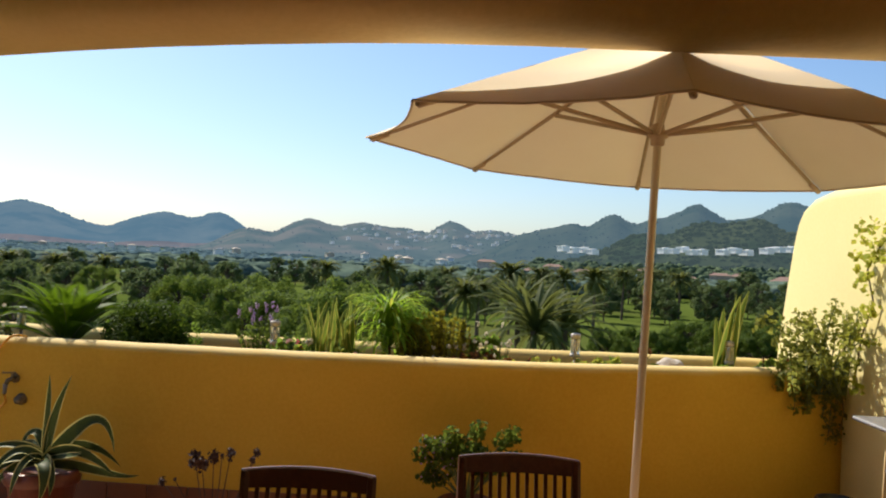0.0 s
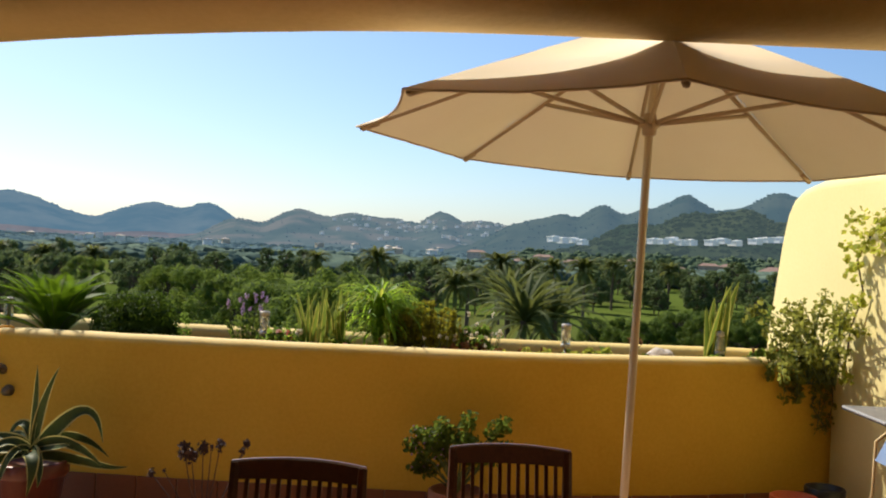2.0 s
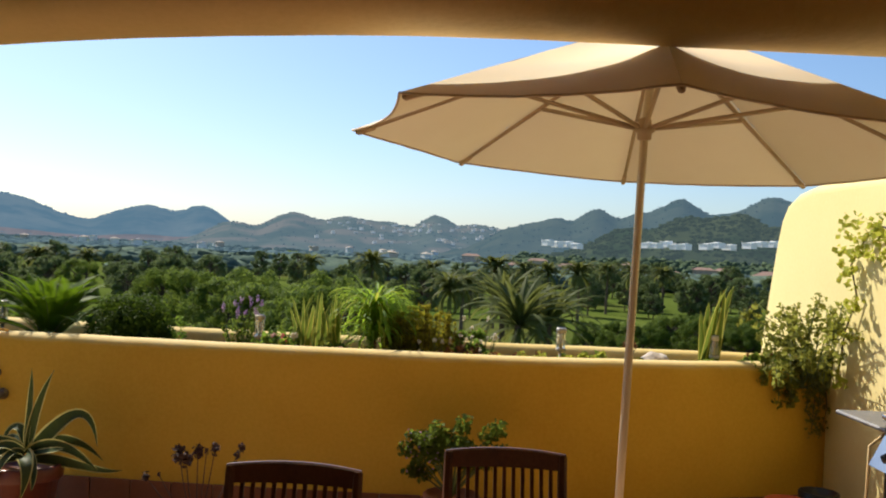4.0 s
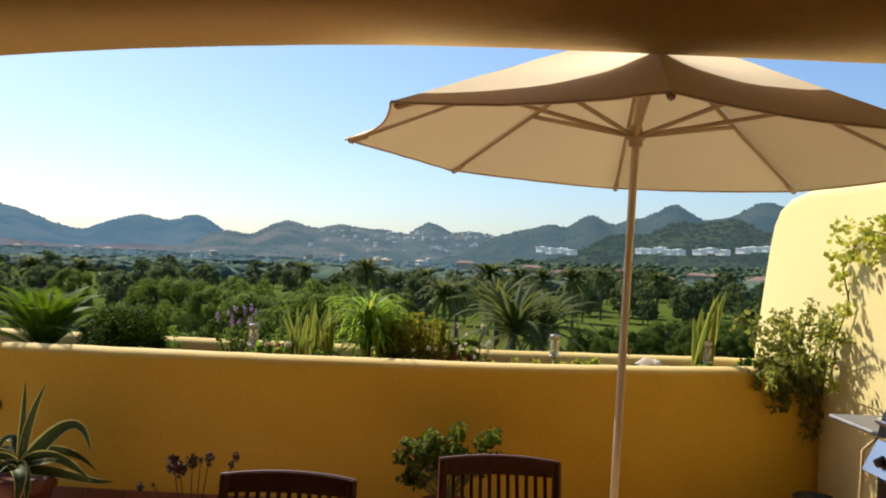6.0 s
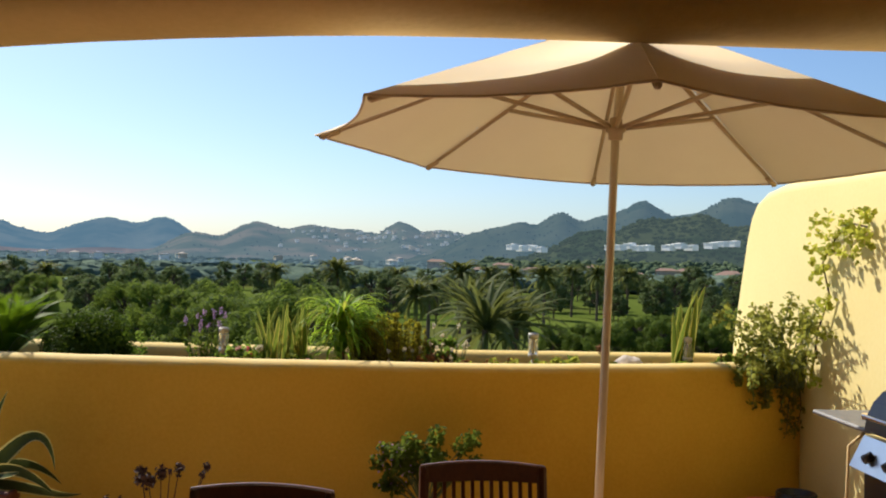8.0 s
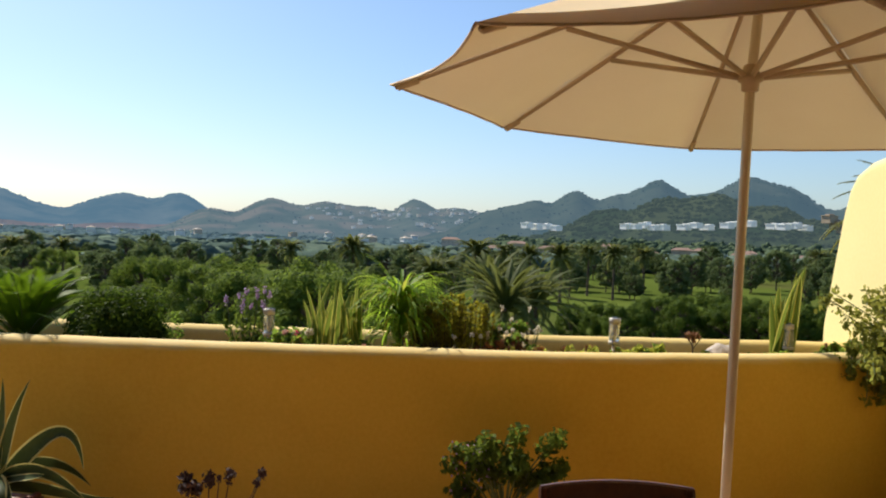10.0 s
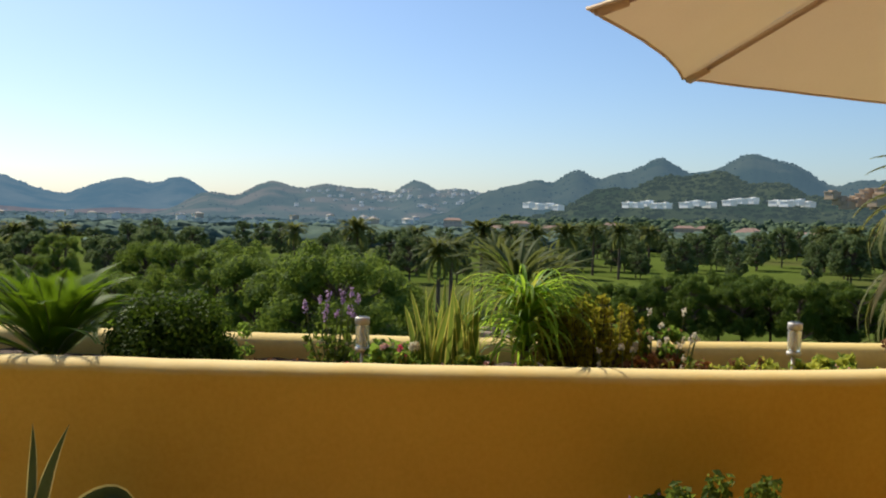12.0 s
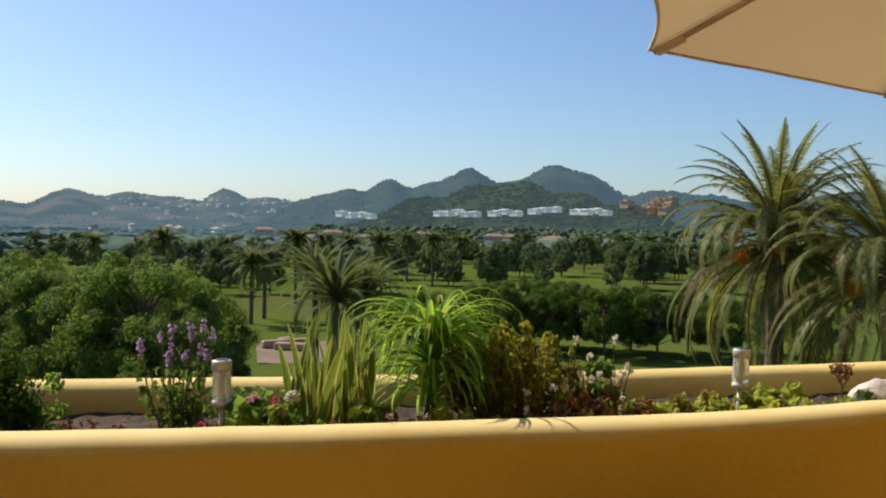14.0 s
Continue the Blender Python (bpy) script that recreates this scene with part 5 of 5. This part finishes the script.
# ---- climbing and trailing plant at the dividing wall ----
def trailing_vine():
    rng = random.Random(23)
    v = thing("trailing_vine", (2.36, 5.22, BED), "straggly grey green shrub trailing over the wall", "plant")
    st, f = Shape(), Shape()
    for k in range(46):
        x0 = rng.uniform(-0.05, 0.15)
        tx, ty, tz = rng.uniform(-0.38, 0.17), rng.uniform(-0.42, 0.14), rng.uniform(0.12, 0.62)
        if tx < -0.2:
            tz = rng.uniform(0.08, 0.52)
        pts = [Vector((x0, 0, 0)), Vector((x0 + (tx - x0) * 0.5, ty * 0.5, tz * 0.7)), Vector((tx, ty, tz)), Vector((tx * 1.08, ty * 1.2, tz - rng.uniform(-0.03, 0.06)))]
        st.tube(pts, [0.006, 0.004, 0.003, 0.002], 4)
        f.leaves(36, 0.026, rng, clumps([(pts[1].lerp(pts[2], t), 0.05) for t in (0.3, 0.6, 0.9)] + [(pts[3], 0.04)]), 0, 0.7, 1.3)
    for k in range(16):
        x = rng.uniform(-0.33, 0.14)
        z1 = rng.uniform(-0.11, 0.06)
        y1 = inner_line(2.36 + x) - 5.22 - rng.uniform(0.04, 0.10)
        pts = [Vector((x * 0.6, -0.05, 0.16)), Vector((x, y1 + 0.03, 0.20)), Vector((x * 1.03, y1, z1 + 0.05)), Vector((x * 1.05, y1, z1))]
        st.tube(pts, [0.004, 0.004, 0.003, 0.002], 4)
        f.leaves(66, 0.025, rng, clumps([(pts[1].lerp(pts[2], t), 0.04) for t in (0.0, 0.4, 0.8)] + [(pts[3], 0.035)]), 0, 0.7, 1.3)
    for k in range(5):
        x = 0.05 + 0.022 * k
        z1 = rng.uniform(-0.34, -0.08)
        y1 = inner_line(2.36 + x) - 5.22 - rng.uniform(0.03, 0.08)
        pts = [Vector((x * 0.8, -0.05, 0.14)), Vector((x, y1, 0.15)), Vector((x + rng.uniform(-0.04, 0.04), y1, z1 * 0.5)), Vector((x + rng.uniform(-0.06, 0.06), y1, z1))]
        st.tube(pts, [0.004, 0.004, 0.003, 0.002], 4)
        f.leaves(30, 0.025, rng, clumps([(pts[1].lerp(pts[2], t), 0.035) for t in (0.2, 0.6, 1.0)] + [(pts[2].lerp(pts[3], t), 0.04) for t in (0.4, 0.8, 1.0)]), 0, 0.7, 1.3)
    part("stem", st, STEM, v)
    part("foliage", f, VINE_LEAF, v)
    c = thing("climbing_vine", (2.50, 4.76, 0.9), "yellow green climbing vine on the pale wall", "plant")
    st, f = Shape(), Shape()
    path = [(0, 0.32, 0.1), (0.01, 0.28, 0.35), (0.02, 0.16, 0.55), (0.0, 0.22, 0.75), (0.01, 0.08, 0.9), (0.0, -0.1, 0.98), (0.01, -0.3, 0.95)]
    st.tube(path, 0.006, 5)
    balls = [((-0.02, y + rng.uniform(-0.10, 0.10), z + rng.uniform(-0.09, 0.09)), rng.uniform(0.03, 0.055)) for _, y, z in path for _ in range(6)]
    balls += [((-0.03, rng.uniform(-0.35, 0.30), rng.uniform(0.80, 1.04)), 0.05) for _ in range(16)]
    f.leaves(460, 0.034, rng, clumps([((min(b[0][0], 0.0), b[0][1], b[0][2]), b[1]) for b in balls]), 0, 0.7, 1.2)
    part("stem", st, BARK, c)
    part("foliage", f, LIME_LEAF, c)


trailing_vine()


# ---- trees and palms below the terrace ----
def pine_meshes(seed, h, w, dense, leaf_size, mat_leaf):
    """Trunk with limbs, and a crown of many leaf clumps with an uneven outline."""
    rng = random.Random(seed)
    tr, cr = Shape(), Shape()
    lean = rng.uniform(-0.05, 0.05) * h
    trunk = [(0, 0, -0.3), (lean * 0.3, 0, h * 0.3), (lean, 0, h * 0.78)]
    tr.tube(trunk, [0.035 * h * 0.6, 0.028 * h * 0.6, 0.010 * h], 8)
    balls = []
    for k in range(64):
        a, t = rng.uniform(0, math.tau), rng.uniform(0.26, 1.0)
        r = w * math.sqrt(max(0.05, 1 - ((t - 0.55) / 0.5) ** 2)) * rng.uniform(0.45, 1.0)
        p = Vector((lean * t + math.cos(a) * r, math.sin(a) * r, h * t * rng.uniform(0.93, 1.0)))
        base_ = Vector((lean * t * 0.7, 0, h * max(0.2, t - 0.2)))
        tr.tube([base_, base_.lerp(p, 0.6) + Vector((0, 0, 0.1)), p], [0.010 * h, 0.006 * h, 0.002 * h], 5)
        balls.append((p, w * rng.uniform(0.13, 0.27)))
    cr.leaves(dense, leaf_size, rng, clumps(balls), 0, 0.26, 2.2)
    return tr.mesh("trunk", BARK), cr.mesh("crown", mat_leaf)


PINES = [pine_meshes(100 + k, 9.0, 3.6, 30000, 0.105, PINE_LEAF) for k in range(3)] + [pine_meshes(110 + k, 8.0, 3.6, 24000, 0.115, DARKPINE_LEAF) for k in range(3)]
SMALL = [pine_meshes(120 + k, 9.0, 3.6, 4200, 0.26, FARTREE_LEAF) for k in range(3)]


def spot(az, r):
    """A place by bearing and distance from the garden end of the terrace."""
    x, y = polar(az, r)
    return x - 1.1, y + 2.3


def plant_tree(az, r, h, kind, turn, group, label):
    x, y = spot(az, r)
    tr, cr = kind
    t = thing("pine_tree", (x, y, land(x, y)), label, "tree", group, turn=turn)
    k = h / 9.0
    t.scale = (k, k, k)
    part("trunk", tr, None, t)
    part("crown", cr, None, t)


rng = random.Random(77)
for az, r, h in ((-4.6, 50, 9.8), (-7.2, 54, 9.2), (-2.3, 56, 8.6), (-9.6, 60, 9.0), (-5.8, 62, 10), (-12.5, 66, 9.0), (-0.9, 60, 7.4), (-11.0, 80, 9.4), (-14.5, 84, 9.0), (-16.5, 96, 8.6), (-3.4, 46, 7.6), (-18.0, 70, 7.2)):
    plant_tree(az, r, h, PINES[rng.randrange(3)], rng.uniform(0, 360), "pines below the terrace", "bushy bright green pine below the terrace")
for az, r, h in ((14.2, 72, 7.0), (15.8, 78, 7.6), (17.4, 73, 7.4), (19.0, 79, 7.9), (20.4, 74, 7.6), (22.0, 78, 7.8), (23.6, 72, 7.6), (25.2, 77, 7.8), (26.8, 73, 7.4), (28.6, 78, 7.6), (30.4, 74, 7.2), (12.6, 80, 6.4), (10.6, 84, 6.0), (21.2, 90, 7.2), (17.0, 92, 7.0), (32.6, 80, 7.5), (35.5, 78, 7.5)):
    plant_tree(az, r + 14, h - 0.5, PINES[3 + rng.randrange(3)], rng.uniform(0, 360), "dark pines along the fairway", "dense dark green pine along the fairway")
for k in range(70):
    az = rng.uniform(9, 40)
    r = rng.uniform(300, 345) if k % 4 else rng.uniform(240, 300)
    plant_tree(az, r, rng.uniform(7, 11), SMALL[k % 3], rng.uniform(0, 360), "pines on the far fairway", "umbrella pine on the far fairway")
for k in range(46):
    az, r = 10.2 + 3.4 * (k % 9) + rng.gauss(0, 0.75), rng.uniform(184, 240)
    plant_tree(az, r, rng.uniform(5.0, 9.8), SMALL[k % 3], rng.uniform(0, 360), "pines behind the fairway", "round-crowned dark pine behind the fairway")
for k in range(84):
    az = rng.uniform(-42, 8)
    r = rng.uniform(150, 330)
    plant_tree(az, r, rng.uniform(6, 9.5), SMALL[k % 3], rng.uniform(0, 360), "trees of the golf course", "dark green tree of the golf course")
for k in range(16):
    az, r = rng.uniform(-36, -14), rng.uniform(95, 150)
    plant_tree(az, r, rng.uniform(4.2, 8.4), PINES[k % 6], rng.uniform(0, 360), "trees of the golf course", "green bushy tree of the golf course")


def frond_mesh(seed, length, droop, rise, pairs, mat_leaf, width=0.42, curl=0.0):
    rng = random.Random(seed)
    s = Shape()
    p, a = Vector((0, 0, 0)), math.atan(rise)
    spine, n = [], pairs
    for i in range(n + 1):
        t = i / n
        d = Vector((math.cos(a), curl * t * 0.4, math.sin(a))).normalized()
        spine.append(p.copy())
        if i > n * 0.10:
            w = width * (math.sin(math.pi * min(1, 0.15 + 0.85 * t)) * 0.85 + 0.15)
            for sg in (-1, 1):
                q = p + (Vector((0, sg, 0)) * 0.75 + d * 0.75 + Vector((0, 0, rng.uniform(-0.35, 0.25)))).normalized() * w * rng.uniform(0.8, 1.1) - Vector((0, 0, w * 0.22))
                c = d * length / n * 1.5
                o = len(s.v)
                s.v.extend((tuple(p), tuple(p + c), tuple(q)))
                s.f.append((o, o + 1, o + 2))
                s.s.append(0)
        p = p + d * length / n
        a -= droop * (0.35 + 1.3 * t) / n
    k = max(1, n // 7)
    pts = spine[::k]
    s.tube(pts, [0.035 * (1 - 0.85 * i / len(pts)) * length / 4 for i in range(len(pts))], 5, 1)
    return s.mesh("frond", [mat_leaf, PALM_DRY])


def palm_trunk(h, r, rings=26):
    s = Shape()
    pts, rad = [], []
    for i in range(rings * 2 + 1):
        z = h * i / (rings * 2)
        pts.append((0.02 * math.sin(z), 0, z - 0.3 * (i == 0)))
        rad.append(r * (1.15 - 0.25 * i / (rings * 2)) * (1.0 if i % 2 else 0.93))
    s.tube(pts, rad, 12)
    return s.mesh("trunk", PALMBARK)


def big_palm(az, r, crown_z, seed, size):
    """A date palm near the terrace: every frond is a part."""
    rng = random.Random(seed)
    x, y = spot(az, r)
    z0 = land(x, y)
    h = crown_z - z0
    p = thing("date_palm", (x, y, z0), "tall date palm with grey green arching fronds and orange fruit", "palm", "date palms near the terrace")
    part("trunk", palm_trunk(h, 0.34), None, p, smooth=True)
    kinds = [frond_mesh(seed + k, size * (0.88 + 0.03 * k), (0.75, 1.15, 1.6, 1.9)[k], (6.0, 3.2, 2.4, 1.8)[k], 170, PALM_LEAF, 0.52, 0.15 * (k - 1)) for k in range(4)]
    mids = [frond_mesh(seed + 10 + k, size, 2.0 + 0.3 * k, 1.0, 170, PALM_LEAF, 0.46, 0.2) for k in range(4)]
    lows = [frond_mesh(seed + 20 + k, size * (1.0 + 0.08 * k), 1.5 + 0.2 * k, 0.05 - 0.15 * k, 150, PALM_LEAF if k % 4 else PALM_DRY, 0.44, -0.2) for k in range(4)]
    count = 104
    for k in range(count):
        t = k / count
        me = kinds[min(3, int(t * 14))] if t < 0.30 else mids[k % 4] if t < 0.66 else lows[k % 4]
        o = part("frond", me, None, p)
        o.matrix_basis = pose(0, 0, h + 0.25 * (1 - 2 * t), 0, rng.uniform(-8, 8), k * 137.5 + rng.uniform(-12, 12))
    for k in range(7):
        a = k * 0.95 + 0.4
        d = Shape()
        tip = Vector((math.cos(a) * 1.5, math.sin(a) * 1.5, h - 0.5 + 0.35 * (k % 3)))
        d.tube([(0, 0, h), (math.cos(a) * 0.6, math.sin(a) * 0.6, h + 0.05), tip], [0.04, 0.03, 0.02], 5, 1)
        d.leaves(240, 0.075, rng, shell(tip, (0.38, 0.38, 0.45), 0.2), 0, 0.5, 1.2)
        part("fruit_stalk", d.mesh("fruit_stalk", [DATE_MAT, PALM_DRY]), None, p, "orange date cluster")


big_palm(33.5, 34, 1.25, 200, 5.0)
big_palm(39.8, 31, 0.5, 230, 4.8)


def palm_crown(seed, size, pairs, count, droop=1.6, low=3.9, wide=0.13):
    rng = random.Random(seed)
    s = Shape()
    for k in range(count):
        t = k / count
        me_rise = 3.0 - low * t + rng.uniform(-0.5, 0.9)
        bend = droop * rng.uniform(0.7, 1.35)
        p, a = Vector((0, 0, 0)), math.atan(me_rise)
        rot = Matrix.Rotation(k * 2.39996 + rng.uniform(-0.35, 0.35), 3, "Z")
        L = size * rng.uniform(0.7, 1.15)
        for i in range(pairs + 1):
            u = i / pairs
            d = Vector((math.cos(a), 0, math.sin(a)))
            if i > 0:
                w = size * wide * (math.sin(math.pi * min(1, 0.15 + 0.85 * u)) + 0.15)
                for sg in (-1, 1):
                    q = p + (Vector((0, sg * 0.8, 0)) + d * 0.7).normalized() * w - Vector((0, 0, w * 0.35))
                    o = len(s.v)
                    s.v.extend((tuple(rot @ p), tuple(rot @ (p + d * L / pairs * 1.5)), tuple(rot @ q)))
                    s.f.append((o, o + 1, o + 2))
                    s.s.append(0)
            p = p + d * L / pairs
            a -= (bend + 0.4 * t) * (0.35 + 1.3 * u) / pairs
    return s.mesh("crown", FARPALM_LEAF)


CROWNS = [palm_crown(300 + k, 3.6, 26, 70) for k in range(3)]
TALL_CROWN = palm_crown(310, 3.6, 64, 60, 1.15, 3.6, 0.095)
TRUNK = palm_trunk(1.0, 0.035, 10)
for az, r, h, size in ((1.6, 110, 7.0, 1.05), (2.4, 116, 7.2, 1.0), (6.8, 58, 7.4, 1.25), (5.6, 66, 8.0, 1.15), (8.6, 63, 7.2, 1.15), (8.2, 70, 7.6, 1.0), (9.6, 150, 9.0, 1.15), (4.3, 140, 9.2, 1.2), (-3.6, 160, 8.8, 1.25), (12.8, 185, 9.3, 1.1), (11.2, 195, 9.0, 1.05),
                       (-20.8, 180, 7.5, 1.0), (-28, 200, 7.6, 1.0), (-30.2, 190, 7.4, 1.0), (-26, 205, 7.2, 1.0), (24.6, 240, 9.0, 1.1), (26.2, 235, 9.2, 1.1), (-7.5, 190, 8.0, 1.0), (7.6, 170, 8.6, 1.1), (-23.5, 175, 7.6, 1.0), (14.6, 210, 8.5, 1.1), (0.2, 180, 8.0, 1.0), (6.0, 200, 8.5, 1.1)):
    x, y = spot(az, r)
    t = thing("palm_tree", (x, y, land(x, y)), "palm tree with a feathery crown on the golf course", "palm", "palms of the golf course", turn=az * 31)
    tr = part("trunk", TRUNK, None, t)
    tr.scale = (7.0, 7.0, h)
    c = part("crown", TALL_CROWN if r < 68 else CROWNS[int(az * 7) % 3], None, t)
    c.location, c.scale = (0, 0, h - 0.1), (size, size, size)

# bare earth and cut stone beside the fairway
dirt = Shape()
for i in range(25):
    for k in range(13):
        x, y = polar(1.2 + 4.2 * i / 24, 82 + 14 * k / 12)
        dirt.v.append((x, y, land(x, y) + 0.06 + 0.08 * noise.noise((x * 0.4, y * 0.4, 2))))
dirt.f = [(i * 13 + k, (i + 1) * 13 + k, (i + 1) * 13 + k + 1, i * 13 + k + 1) for i in range(24) for k in range(12)]
dirt.s = [0] * len(dirt.f)
solid("earth_path", dirt, grain("dry_earth", (0.12, 0.08, 0.048), (0.23, 0.16, 0.10), 0.6, 6, 0.95, bump=0.4), "bare dry earth beside the fairway", "path")
for az, r, w, turn in ((2.4, 92, 3.0, 20), (3.3, 90, 3.4, -25), (3.9, 93, 2.4, 10), (3.0, 94, 1.8, 40)):
    x, y = polar(az, r)
    t = thing("stone_block", (x, y, land(x, y) + 0.05), "long pale stone block lying on bare earth", "rock", "stone blocks beside the fairway", turn=turn)
    s = Shape()
    s.box((0, 0, 0.35), (w, 0.9, 0.7), bevel=0.12)
    part("body", s, grain("sandstone", (0.30, 0.20, 0.13), (0.46, 0.33, 0.23), 2, 14, 0.9, bump=0.4), t)

# ---- skirting tiles along the foot of the terrace wall ----
skirt = Shape()
for i in range(61):
    x = -4.5 + 7.0 * i / 60
    for d, z in ((0.004, 0.0), (0.004, 0.165), (-0.003, 0.165), (-0.003, 0.0)):
        skirt.v.append((x, inner_line(x) + d - 0.004, z + 0.001))
skirt.f = [(i * 4 + k, (i + 1) * 4 + k, (i + 1) * 4 + (k + 1) % 4, i * 4 + (k + 1) % 4) for i in range(60) for k in range(4)]
skirt.s = [0] * len(skirt.f)
board = solid("baseboard", skirt, GROUT, "terracotta tile skirting along the terrace wall", "skirting")
tile = Shape()
tile.box((0, 0, 0), (0.243, 0.014, 0.17), bevel=0.003)
tile_mesh = tile.mesh("tile", SKIRT)
for k in range(28):
    x = -4.36 + 0.247 * k
    o = part("tile", tile_mesh, None, board)
    slope = (inner_line(x + 0.05) - inner_line(x - 0.05)) / 0.1
    o.matrix_basis = pose(x, inner_line(x) - 0.013, 0.088, 0, 0, math.degrees(math.atan(slope)))
